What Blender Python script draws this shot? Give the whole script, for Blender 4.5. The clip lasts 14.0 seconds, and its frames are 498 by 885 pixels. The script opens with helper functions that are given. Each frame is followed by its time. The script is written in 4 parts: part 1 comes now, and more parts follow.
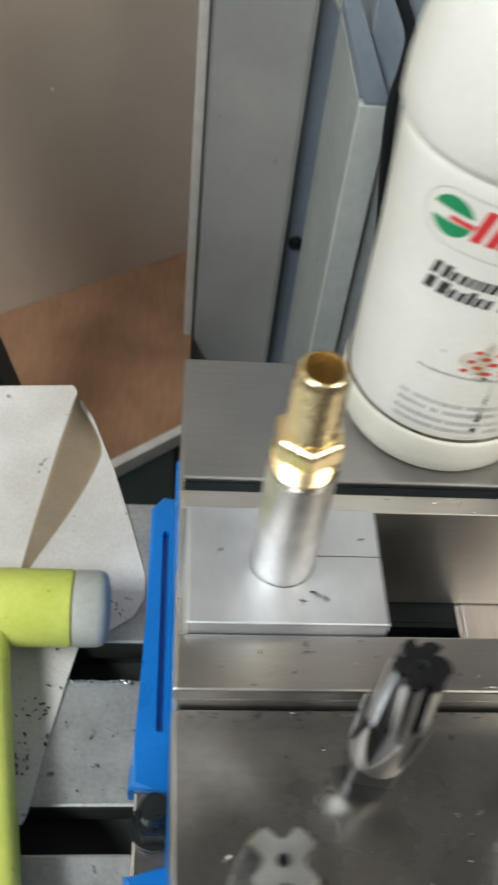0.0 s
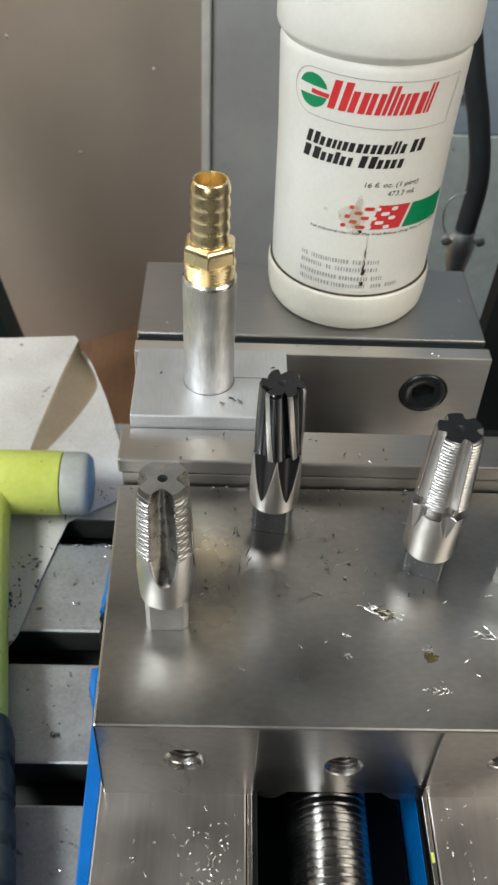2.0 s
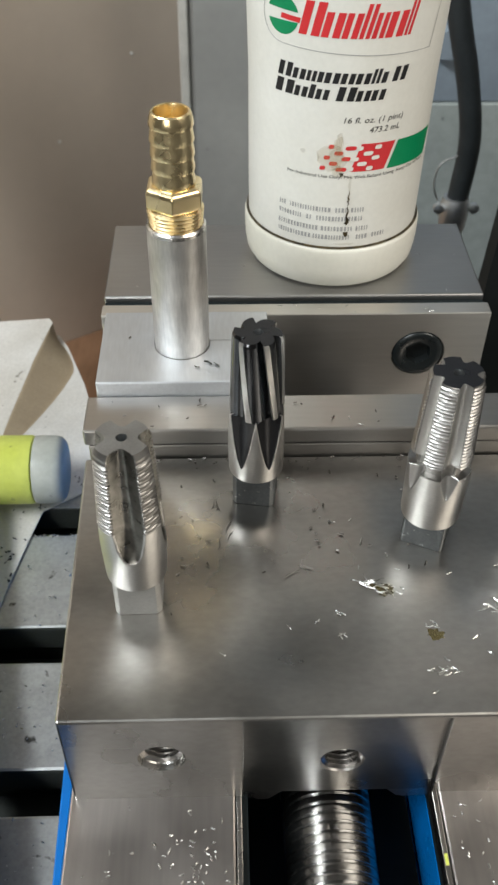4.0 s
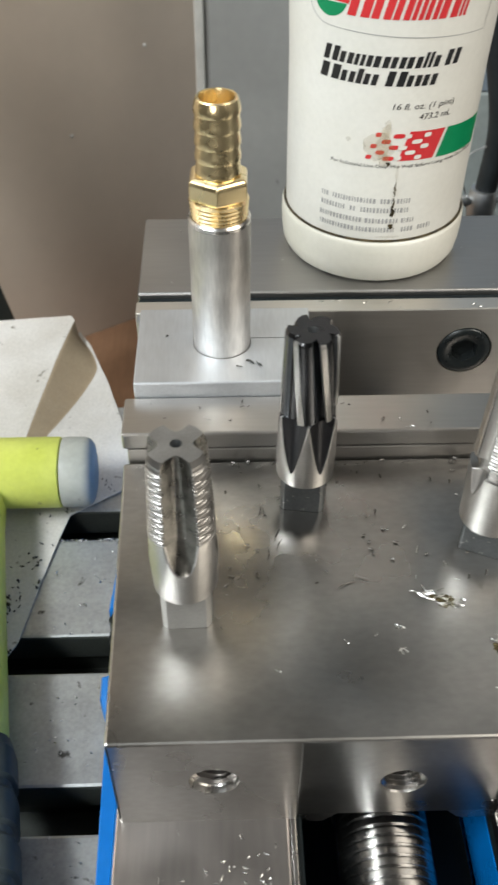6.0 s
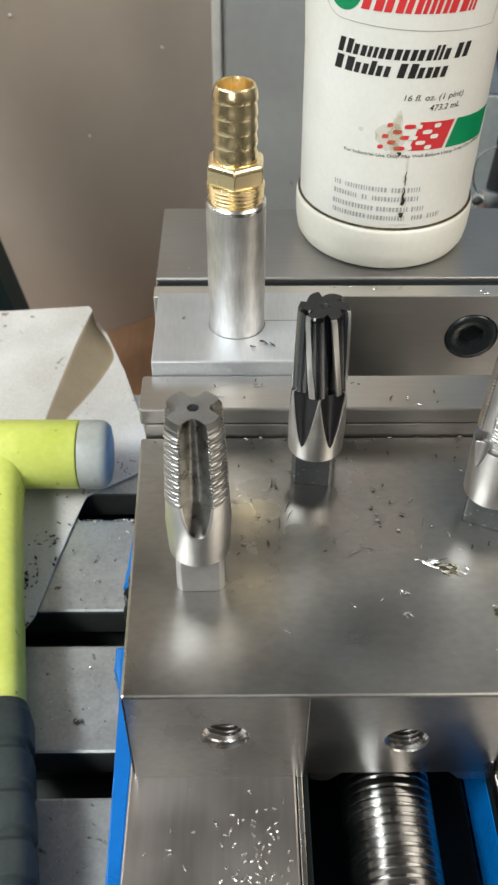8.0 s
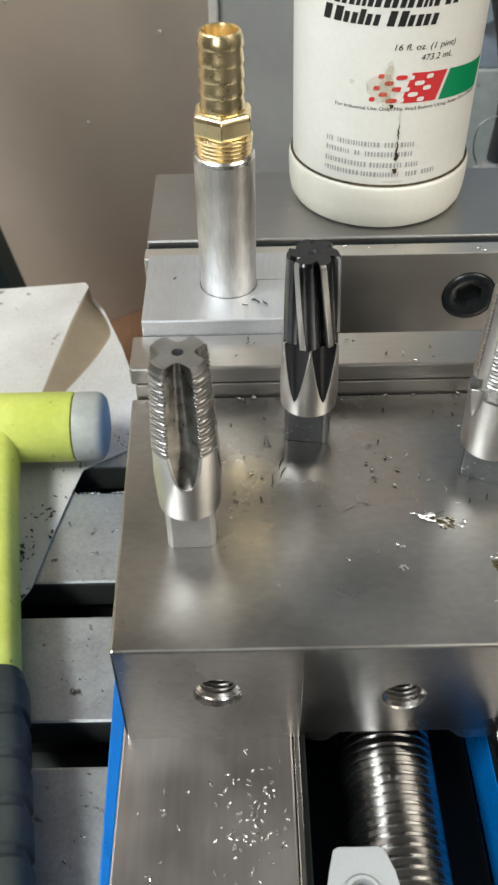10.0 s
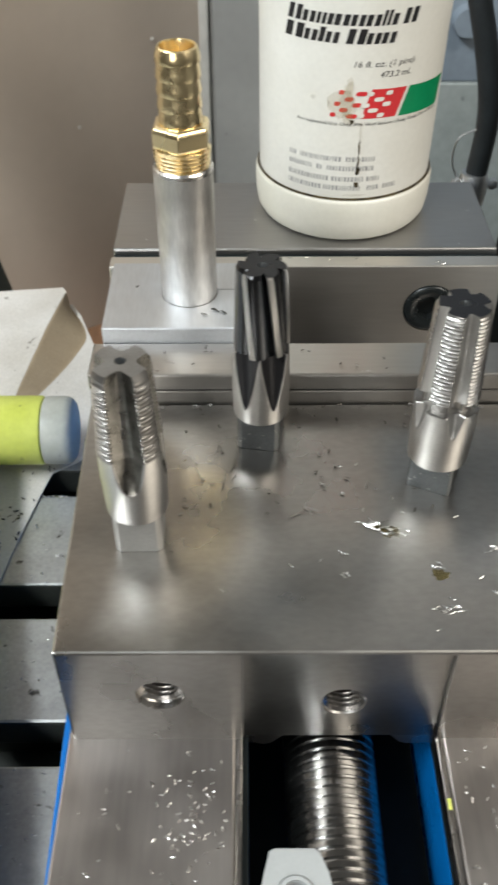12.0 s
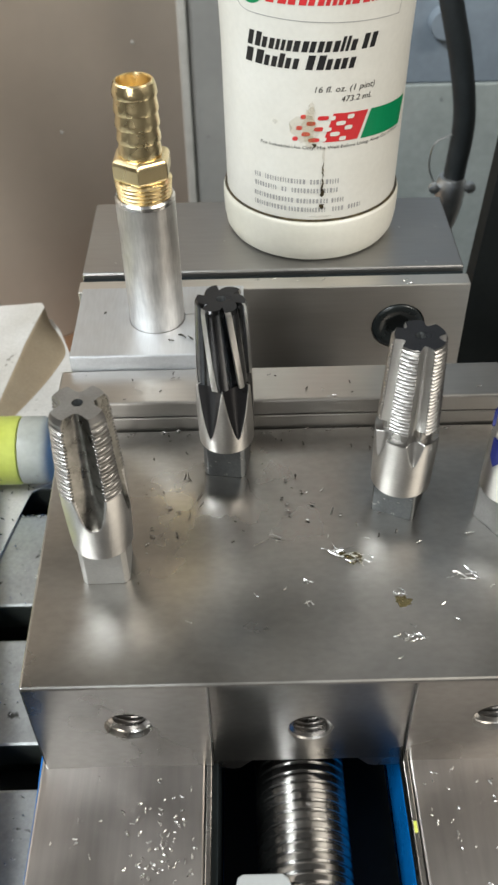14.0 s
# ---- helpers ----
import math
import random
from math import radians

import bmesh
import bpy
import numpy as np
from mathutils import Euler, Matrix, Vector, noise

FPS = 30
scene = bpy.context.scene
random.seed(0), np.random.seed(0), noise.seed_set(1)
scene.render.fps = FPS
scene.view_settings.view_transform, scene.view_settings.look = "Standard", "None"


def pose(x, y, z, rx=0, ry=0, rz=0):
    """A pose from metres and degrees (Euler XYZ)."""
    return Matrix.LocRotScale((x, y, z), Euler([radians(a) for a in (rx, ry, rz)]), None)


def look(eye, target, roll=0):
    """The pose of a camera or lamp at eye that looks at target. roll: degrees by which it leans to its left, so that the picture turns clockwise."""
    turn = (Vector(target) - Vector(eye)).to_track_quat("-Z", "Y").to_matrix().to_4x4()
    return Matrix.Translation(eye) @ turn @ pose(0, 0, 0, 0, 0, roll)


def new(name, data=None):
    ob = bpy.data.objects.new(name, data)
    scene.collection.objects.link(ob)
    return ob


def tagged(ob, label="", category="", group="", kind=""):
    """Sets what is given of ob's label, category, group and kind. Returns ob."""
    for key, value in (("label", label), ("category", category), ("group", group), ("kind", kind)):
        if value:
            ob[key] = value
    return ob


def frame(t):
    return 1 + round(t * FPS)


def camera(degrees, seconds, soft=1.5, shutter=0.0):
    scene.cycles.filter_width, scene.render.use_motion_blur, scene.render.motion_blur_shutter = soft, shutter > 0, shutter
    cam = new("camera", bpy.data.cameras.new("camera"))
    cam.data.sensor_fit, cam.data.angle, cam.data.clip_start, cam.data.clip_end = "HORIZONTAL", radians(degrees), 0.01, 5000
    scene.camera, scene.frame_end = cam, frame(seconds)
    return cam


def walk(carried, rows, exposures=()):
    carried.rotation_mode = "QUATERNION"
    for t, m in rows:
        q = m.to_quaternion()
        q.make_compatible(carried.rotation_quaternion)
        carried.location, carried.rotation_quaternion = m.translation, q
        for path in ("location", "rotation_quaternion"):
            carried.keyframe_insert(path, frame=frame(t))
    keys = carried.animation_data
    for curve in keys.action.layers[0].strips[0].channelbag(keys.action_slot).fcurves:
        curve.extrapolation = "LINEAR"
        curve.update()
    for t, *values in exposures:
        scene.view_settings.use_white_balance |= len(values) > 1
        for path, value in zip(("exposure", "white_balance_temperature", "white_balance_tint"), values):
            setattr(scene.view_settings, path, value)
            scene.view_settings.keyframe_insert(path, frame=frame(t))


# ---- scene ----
# Camera: hand-held close view over a milling vise, looking down at about 43 degrees
cam = camera(30.8, 14.0, soft=2.5, shutter=0.4)
cam.data.dof.use_dof = True
cam.data.dof.focus_distance, cam.data.dof.aperture_fstop = 0.30, 42.0
PATH = [
    (0, (-0.082, -0.186, 0.309), (0.097, 1.074, -1.233), 8.2),
    (0.1, (-0.099, -0.194, 0.301), (0.129, 1.104, -1.204), 10.4),
    (0.2, (-0.090, -0.219, 0.290), (0.074, 1.132, -1.175), 7.8),
    (0.3, (-0.083, -0.243, 0.281), (0.112, 1.129, -1.161), 10.5),
    (0.4, (-0.067, -0.246, 0.287), (0.083, 1.107, -1.179), 9.0),
    (0.5, (-0.05639, -0.24761, 0.29588), (-0.00572, 0.42231, -0.44482), 8.168),
    (1, (-0.03682, -0.30062, 0.29216), (-0.02031, 0.38102, -0.43935), 4.982),
    (1.5, (-0.03399, -0.31574, 0.29767), (-0.01043, 0.39091, -0.40950), 3.467),
    (2, (-0.03752, -0.31816, 0.29914), (-0.00984, 0.40646, -0.38944), 2.898),
    (2.5, (-0.03007, -0.31412, 0.27178), (-0.00464, 0.41196, -0.41536), 1.702),
    (3, (-0.03042, -0.30849, 0.27112), (-0.00556, 0.42048, -0.41297), 1.128),
    (5.5, (-0.02474, -0.29897, 0.25956), (-0.00150, 0.42795, -0.42676), 0.215),
    (6, (-0.04230, -0.29215, 0.25885), (-0.02060, 0.43330, -0.42908), 0.202),
    (6.5, (-0.05005, -0.29792, 0.25644), (-0.02942, 0.42631, -0.43282), 0.720),
    (7, (-0.04223, -0.30621, 0.25798), (-0.02963, 0.41911, -0.43032), 0.331),
    (7.5, (-0.04638, -0.30761, 0.25949), (-0.03506, 0.42143, -0.42488), 0.347),
    (8, (-0.04324, -0.30772, 0.25903), (-0.03351, 0.42339, -0.42316), 0.259),
    (10.5, (-0.03769, -0.31697, 0.24424), (-0.03954, 0.41204, -0.44025), -1.338),
    (11, (-0.04132, -0.32315, 0.25830), (-0.04056, 0.40779, -0.42414), -0.583),
    (11.5, (-0.03937, -0.31659, 0.25268), (-0.04199, 0.41149, -0.43280), -0.633),
    (12, (-0.02291, -0.31591, 0.24968), (-0.02200, 0.41701, -0.43063), -0.129),
    (12.5, (0.00448, -0.30087, 0.25950), (-0.01174, 0.42279, -0.43046), -2.346),
    (13, (0.00220, -0.28753, 0.25499), (-0.01497, 0.43332, -0.43789), -2.479),
    (13.5, (-0.01003, -0.29819, 0.25647), (-0.01665, 0.42417, -0.43502), -1.568),
    (14, (-0.01216, -0.31003, 0.26045), (-0.00971, 0.41570, -0.42754), -1.199),
]
walk(cam, [(t, look(eye, target, roll)) for t, eye, target, roll in PATH],
     [(0.0, -0.36), (0.5, -0.36), (1.0, -0.34), (3.0, -0.36), (5.5, -0.13), (14.0, -0.15)])

# ---- world and light ----
world = bpy.data.worlds.new("world")
world.use_nodes = True
world.node_tree.nodes["Background"].inputs[0].default_value = (0.9, 0.95, 1.0, 1)
world.node_tree.nodes["Background"].inputs[1].default_value = 0.15
scene.world = world


def area_lamp(name, eye, target, sx, sy, watts, colour):
    data = bpy.data.lights.new(name, "AREA")
    data.shape, data.size, data.size_y, data.energy, data.color = "RECTANGLE", sx, sy, watts, colour
    ob = new(name, data)
    ob.matrix_world = look(eye, target)
    return ob


area_lamp("tube_lamp", (-0.88, -0.58, 1.27), (0, -0.05, 0), 0.90, 0.18, 32, (0.92, 0.98, 1.0))
area_lamp("panel_lamp", (1.00, -0.62, 1.08), (0.05, 0.0, 0), 0.85, 0.85, 21.5, (1.0, 0.935, 0.83))
# unseen fill light, added to brighten upright faces turned to the camera
area_lamp("front_fill", (-0.60, -1.75, 0.68), (-0.1, 0.5, -0.05), 0.6, 0.8, 12, (0.985, 0.98, 0.94))


# ---- materials ----
def material(name, base, rough=0.5, metal=0.0, dark=None, scale=60.0, amount=0.5, fine=900.0, bump=0.1, stretch=(1, 1, 1),
             rough_span=0.12, spots=None, spot_scale=120.0, spot_cut=0.68, coat=0.0, bump_distance=0.0004, spec=0.5, contrast=(0.35, 0.7), wave=0.0):
    """Two scales of colour variation, uneven gloss, fine relief and optional spots."""
    m = bpy.data.materials.new(name)
    m.use_nodes = True
    nt = m.node_tree
    n, l = nt.nodes, nt.links
    b = n["Principled BSDF"]
    co = n.new("ShaderNodeTexCoord")
    mp = n.new("ShaderNodeMapping")
    mp.inputs["Scale"].default_value = stretch
    l.new(co.outputs["Object"], mp.inputs["Vector"])
    big = n.new("ShaderNodeTexNoise")
    big.inputs["Scale"].default_value, big.inputs["Detail"].default_value = scale, 6
    l.new(co.outputs["Object"], big.inputs["Vector"])
    small = n.new("ShaderNodeTexNoise")
    small.inputs["Scale"].default_value, small.inputs["Detail"].default_value = fine, 4
    l.new(mp.outputs["Vector"], small.inputs["Vector"])
    ramp = n.new("ShaderNodeMapRange")
    ramp.inputs["From Min"].default_value, ramp.inputs["From Max"].default_value = contrast
    l.new(big.outputs["Fac"], ramp.inputs["Value"])
    dark = dark or tuple(c * (1 - amount * 0.5) for c in base)
    mix = n.new("ShaderNodeMix")
    mix.data_type = "RGBA"
    mix.inputs["A"].default_value, mix.inputs["B"].default_value = (*dark, 1), (*base, 1)
    l.new(ramp.outputs["Result"], mix.inputs["Factor"])
    grain = n.new("ShaderNodeMix")
    grain.data_type, grain.blend_type = "RGBA", "MULTIPLY"
    grain.inputs["Factor"].default_value = amount
    l.new(mix.outputs["Result"], grain.inputs["A"])
    gr = n.new("ShaderNodeMapRange")
    gr.inputs["From Min"].default_value, gr.inputs["From Max"].default_value = 0.3, 0.7
    gr.inputs["To Min"].default_value, gr.inputs["To Max"].default_value = 0.75, 1.15
    gr.clamp = True
    l.new(small.outputs["Fac"], gr.inputs["Value"])
    l.new(gr.outputs["Result"], grain.inputs["B"])
    out = grain.outputs["Result"]
    if spots:
        sp = n.new("ShaderNodeTexNoise")
        sp.inputs["Scale"].default_value, sp.inputs["Detail"].default_value = spot_scale, 3
        l.new(co.outputs["Object"], sp.inputs["Vector"])
        sr = n.new("ShaderNodeMapRange")
        sr.inputs["From Min"].default_value, sr.inputs["From Max"].default_value = spot_cut, spot_cut + 0.06
        l.new(sp.outputs["Fac"], sr.inputs["Value"])
        sm = n.new("ShaderNodeMix")
        sm.data_type = "RGBA"
        sm.inputs["B"].default_value = (*spots, 1)
        l.new(sr.outputs["Result"], sm.inputs["Factor"])
        l.new(out, sm.inputs["A"])
        out = sm.outputs["Result"]
    l.new(out, b.inputs["Base Color"])
    rr = n.new("ShaderNodeMapRange")
    rr.inputs["From Min"].default_value, rr.inputs["From Max"].default_value = 0.1, 0.9
    rr.inputs["To Min"].default_value, rr.inputs["To Max"].default_value = max(0.05, rough - rough_span * 0.8), rough + rough_span * 0.8
    l.new(big.outputs["Fac"], rr.inputs["Value"])
    l.new(rr.outputs["Result"], b.inputs["Roughness"])
    b.inputs["Metallic"].default_value = metal
    b.inputs["Specular IOR Level"].default_value = spec
    b.inputs["Coat Weight"].default_value = coat
    if bump:
        bp = n.new("ShaderNodeBump")
        bp.inputs["Strength"].default_value, bp.inputs["Distance"].default_value = bump, bump_distance
        l.new(small.outputs["Fac"], bp.inputs["Height"])
        if wave:
            wn = n.new("ShaderNodeTexNoise")
            wn.inputs["Scale"].default_value, wn.inputs["Detail"].default_value = 26, 0
            l.new(co.outputs["Object"], wn.inputs["Vector"])
            wb = n.new("ShaderNodeBump")
            wb.inputs["Strength"].default_value, wb.inputs["Distance"].default_value = wave, 0.002
            l.new(wn.outputs["Fac"], wb.inputs["Height"])
            l.new(wb.outputs["Normal"], bp.inputs["Normal"])
        l.new(bp.outputs["Normal"], b.inputs["Normal"])
    return m


STEEL_TOP = material("oiled_ground_steel", (0.355, 0.343, 0.325), 0.31, 1, scale=17, amount=0.30, fine=500, stretch=(0.6, 1, 1), bump=0.012,
                     rough_span=0.30, wave=1.7, contrast=(0.36, 0.66))
STEEL_JAW = material("dull_ground_steel", (0.41, 0.405, 0.40), 0.40, 1, scale=30, amount=0.14, fine=600, stretch=(0.1, 1, 1), bump=0.015, rough_span=0.10)
STEEL_FACE = material("milled_steel", (0.50, 0.48, 0.46), 0.27, 1, scale=35, amount=0.35, fine=420, stretch=(1, 1, 0.06), bump=0.10)
STEEL_PLATE = material("ground_jaw_steel", (0.47, 0.45, 0.425), 0.36, 1, scale=40, amount=0.16, fine=700, stretch=(0.08, 1, 1), bump=0.025)
STEEL_FIXED = material("bright_jaw_plate_steel", (0.69, 0.665, 0.625), 0.42, 1, scale=30, amount=0.16, fine=700, stretch=(0.08, 1, 1), bump=0.02)
STEEL_WAY = material("hardened_way_steel", (0.47, 0.44, 0.42), 0.36, 1, scale=40, amount=0.3, fine=500, stretch=(1, 0.07, 1), bump=0.12,
                     spots=(0.62, 0.60, 0.57), spot_scale=420, spot_cut=0.72)
SCREW = material("oily_screw_steel", (0.42, 0.415, 0.405), 0.20, 1, dark=(0.30, 0.295, 0.29), scale=90, amount=0.3, fine=700, bump=0.08)
ALU = material("milled_aluminium", (0.71, 0.74, 0.78), 0.50, 1, scale=40, amount=0.2, fine=900, stretch=(1, 0.15, 1), bump=0.08)
ROD = material("turned_steel", (0.68, 0.665, 0.64), 0.48, 1, scale=70, amount=0.55, fine=1100, stretch=(1, 1, 0.15), bump=0.07)
ROD_RIM = material("polished_steel_rim", (0.72, 0.705, 0.68), 0.26, 1, scale=70, amount=0.3, fine=1100, bump=0.05)
BRASS = material("brass", (0.92, 0.77, 0.47), 0.28, 1, dark=(0.84, 0.68, 0.39), scale=60, amount=0.10, fine=900, stretch=(0.2, 0.2, 4), bump=0.02)
TAP = material("ground_tool_steel", (0.62, 0.61, 0.59), 0.36, 1, dark=(0.50, 0.49, 0.475), scale=90, amount=0.3, fine=900, stretch=(1, 1, 4), bump=0.06)
TAP_OXSQ = material("dark_blasted_steel", (0.15, 0.16, 0.165), 0.36, 0.9, scale=150, amount=0.4, fine=1200, bump=0.15, spots=(0.30, 0.30, 0.30), spot_scale=500, spot_cut=0.66)
TAP_FLUTE = material("oily_flute_steel", (0.30, 0.29, 0.265), 0.30, 1, dark=(0.15, 0.145, 0.13), scale=260, amount=0.5, fine=900, bump=0.12)
TAP_OX = material("black_oxide_tool_steel", (0.030, 0.030, 0.033), 0.30, 0.7, scale=120, amount=0.4, fine=900, bump=0.06)
TAP_SQ = material("bead_blasted_steel", (0.36, 0.36, 0.355), 0.5, 1, scale=120, amount=0.35, fine=1500, bump=0.15)
TAP_DARK = material("dark_flute_steel", (0.12, 0.125, 0.135), 0.16, 1, scale=120, amount=0.4, fine=900, bump=0.06)
TAP_LAND = material("cut_thread_steel", (0.36, 0.35, 0.335), 0.32, 1, dark=(0.25, 0.24, 0.23), scale=90, amount=0.3, fine=900, bump=0.06)
TAP_SQ_PALE = material("pale_blasted_steel", (0.47, 0.465, 0.45), 0.5, 0.9, scale=120, amount=0.25, fine=1500, bump=0.12)
BLUE_MARK = material("blue_marking_dye", (0.012, 0.022, 0.17), 0.35, 0.2, scale=200, amount=0.3)
BLUE = material("blue_enamel", (0.0, 0.16, 0.52), 0.30, 0, scale=50, amount=0.25, fine=300, bump=0.12, spots=(0.02, 0.05, 0.14), spot_scale=160, spot_cut=0.72)
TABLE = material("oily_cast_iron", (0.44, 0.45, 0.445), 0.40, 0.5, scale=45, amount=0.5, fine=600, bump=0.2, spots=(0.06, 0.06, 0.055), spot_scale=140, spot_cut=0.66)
SLOT = material("shaded_grimy_slot_iron", (0.050, 0.056, 0.050), 0.55, 0.3, scale=80, amount=0.6)
GRIME_SHADE = material("black_grime_and_shade", (0.009, 0.014, 0.016), 0.6, 0.0, scale=80, amount=0.6, fine=300, bump=0.2, spec=0.2)
BLACK = material("black_oxide_screw", (0.020, 0.024, 0.025), 0.30, 0.4, scale=200, amount=0.4)
PLASTIC = material("off_white_polyethylene", (0.72, 0.715, 0.67), 0.38, 0, dark=(0.67, 0.66, 0.605), scale=26, amount=0.12, fine=500, bump=0.04)
BAND = material("aged_polyethylene", (0.70, 0.69, 0.625), 0.35, 0, dark=(0.63, 0.615, 0.53), scale=22, amount=0.12, fine=500, bump=0.04)
INK_RED = material("red_ink", (0.62, 0.03, 0.035), 0.4, 0, amount=0.2)
INK_GREEN = material("green_ink", (0.0, 0.24, 0.09), 0.4, 0, amount=0.2)
INK_BLACK = material("black_ink", (0.012, 0.012, 0.013), 0.45, 0, amount=0.2)
INK_GREY = material("grey_ink", (0.36, 0.36, 0.355), 0.5, 0, amount=0.2)
OIL = material("dried_oil", (0.085, 0.062, 0.025), 0.35, 0, dark=(0.015, 0.012, 0.006), scale=300, amount=0.5)
OIL_DROP = material("amber_oil", (0.20, 0.165, 0.07), 0.15, 0.5, dark=(0.13, 0.105, 0.045), scale=300, amount=0.3)
OIL_PALE = material("pale_oil_stain", (0.50, 0.37, 0.17), 0.4, 0, dark=(0.36, 0.26, 0.11), scale=260, amount=0.5)
OIL_PALE.node_tree.nodes["Principled BSDF"].inputs["Alpha"].default_value = 0.16
OIL_DROP.node_tree.nodes["Principled BSDF"].inputs["Alpha"].default_value = 0.6
YELLOW = material("hi_vis_yellow_urethane", (0.62, 0.67, 0.15), 0.42, 0, dark=(0.53, 0.58, 0.10), scale=50, amount=0.25, fine=350, bump=0.15,
                  spots=(0.28, 0.31, 0.06), spot_scale=190, spot_cut=0.69)
CAPGREY = material("grey_urethane_face", (0.43, 0.44, 0.40), 0.45, 0, dark=(0.35, 0.36, 0.325), scale=60, amount=0.3, fine=350, bump=0.12,
                   spots=(0.10, 0.10, 0.10), spot_scale=150, spot_cut=0.70)
GRIP = material("black_rubber_grip", (0.040, 0.050, 0.049), 0.5, 0, scale=90, amount=0.5, fine=500, bump=0.2, spec=0.3)
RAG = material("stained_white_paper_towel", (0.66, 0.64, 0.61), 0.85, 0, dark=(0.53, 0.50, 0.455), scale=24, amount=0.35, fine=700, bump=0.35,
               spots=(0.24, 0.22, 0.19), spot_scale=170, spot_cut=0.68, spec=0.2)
RAG_TAN = material("shaded_tan_paper", (0.42, 0.33, 0.22), 0.85, 0, dark=(0.34, 0.26, 0.17), scale=40, amount=0.3, fine=700, bump=0.3, spec=0.2)
WALL = material("taupe_sheet_metal", (0.62, 0.535, 0.45), 0.42, 0.1, dark=(0.50, 0.43, 0.36), scale=3.5, amount=0.08, fine=60, bump=0.015)
CARD = material("brown_hardboard", (0.40, 0.22, 0.125), 0.65, 0, dark=(0.27, 0.145, 0.08), scale=16, amount=0.5, fine=160, stretch=(1, 0.2, 1), bump=0.2)
COLUMN = material("grey_machine_paint", (0.41, 0.405, 0.385), 0.40, 0, dark=(0.335, 0.33, 0.315), scale=9, amount=0.15, fine=100, bump=0.05,
                  spots=(0.15, 0.15, 0.15), spot_scale=60, spot_cut=0.74)
PANEL = material("blue_grey_machine_paint", (0.285, 0.34, 0.40), 0.45, 0, dark=(0.23, 0.275, 0.325), scale=8, amount=0.3, fine=150, bump=0.12)
BASEP = material("grey_green_casting", (0.44, 0.485, 0.475), 0.5, 0, dark=(0.36, 0.40, 0.39), scale=14, amount=0.4, fine=150, bump=0.2,
                 spots=(0.10, 0.11, 0.11), spot_scale=50, spot_cut=0.70)
PALE = material("pale_green_worn_paint", (0.60, 0.64, 0.61), 0.45, 0, dark=(0.50, 0.54, 0.515), scale=14, amount=0.3, fine=150, bump=0.1)
TRIM = material("worn_pale_edge", (0.70, 0.68, 0.63), 0.5, 0.2, scale=60, amount=0.3)
DARKG = material("dark_green_paint", (0.012, 0.024, 0.022), 0.45, 0, scale=20, amount=0.5)
RUBBER = material("black_rubber", (0.016, 0.020, 0.021), 0.55, 0, scale=30, amount=0.5, fine=300, bump=0.2, spec=0.3)
HOSE = material("weathered_hose_rubber", (0.030, 0.035, 0.037), 0.5, 0, scale=60, amount=0.5, fine=400, bump=0.15, spec=0.45)
CHROME = material("plated_fitting", (0.84, 0.85, 0.85), 0.42, 1, scale=120, amount=0.3)
CHIP = material("bright_swarf", (0.64, 0.64, 0.63), 0.28, 1, scale=500, amount=0.2)
CHIP_DARK = material("dull_swarf", (0.16, 0.15, 0.14), 0.4, 1, scale=500, amount=0.3)
CHIP_GRIT = material("black_oily_grit", (0.035, 0.034, 0.030), 0.4, 0.3, scale=500, amount=0.4)
NYLON = material("milky_nylon", (0.37, 0.39, 0.395), 0.35, 0, scale=90, amount=0.15)
ROOMWALL = material("workshop_wall", (0.40, 0.385, 0.365), 0.8, 0, scale=2, amount=0.3, fine=30)
ROOMCEIL = material("workshop_ceiling", (0.30, 0.295, 0.285), 0.8, 0, scale=2, amount=0.3, fine=30)
ROOMFLOOR = material("concrete_floor", (0.22, 0.21, 0.20), 0.7, 0, scale=3, amount=0.5, fine=60)


# ---- mesh helpers ----
def part(name, bm, mat, parent=None, label="", smooth=False, angle=40):
    bmesh.ops.recalc_face_normals(bm, faces=bm.faces)
    me = bpy.data.meshes.new(name)
    if smooth:
        for f in bm.faces:
            f.smooth = True
        for e in bm.edges:
            if len(e.link_faces) == 2 and e.calc_face_angle(0) > radians(angle):
                e.smooth = False
    bm.to_mesh(me)
    bm.free()
    me.materials.append(mat)
    ob = new(name, me)
    if parent:
        ob.parent = parent
    if label:
        ob["label"] = label
    return ob


def thing(name, label, category, place=(0, 0, 0), turn=0.0, group="", kind=""):
    ob = new(name)
    ob.empty_display_size = 0.01
    ob.matrix_basis = pose(*place, 0, 0, turn)
    return tagged(ob, label, category, group, kind)


def box(bm, lo, hi, bevel=0.0, segments=2):
    vs = [bm.verts.new((x, y, z)) for x in (lo[0], hi[0]) for y in (lo[1], hi[1]) for z in (lo[2], hi[2])]
    fs = [bm.faces.new([vs[i] for i in q]) for q in ((0, 1, 3, 2), (4, 6, 7, 5), (0, 4, 5, 1), (2, 3, 7, 6), (0, 2, 6, 4), (1, 5, 7, 3))]
    if bevel:
        es = list({e for f in fs for e in f.edges})
        bmesh.ops.bevel(bm, geom=es, offset=bevel, segments=segments, affect="EDGES", profile=0.5)
    return bm


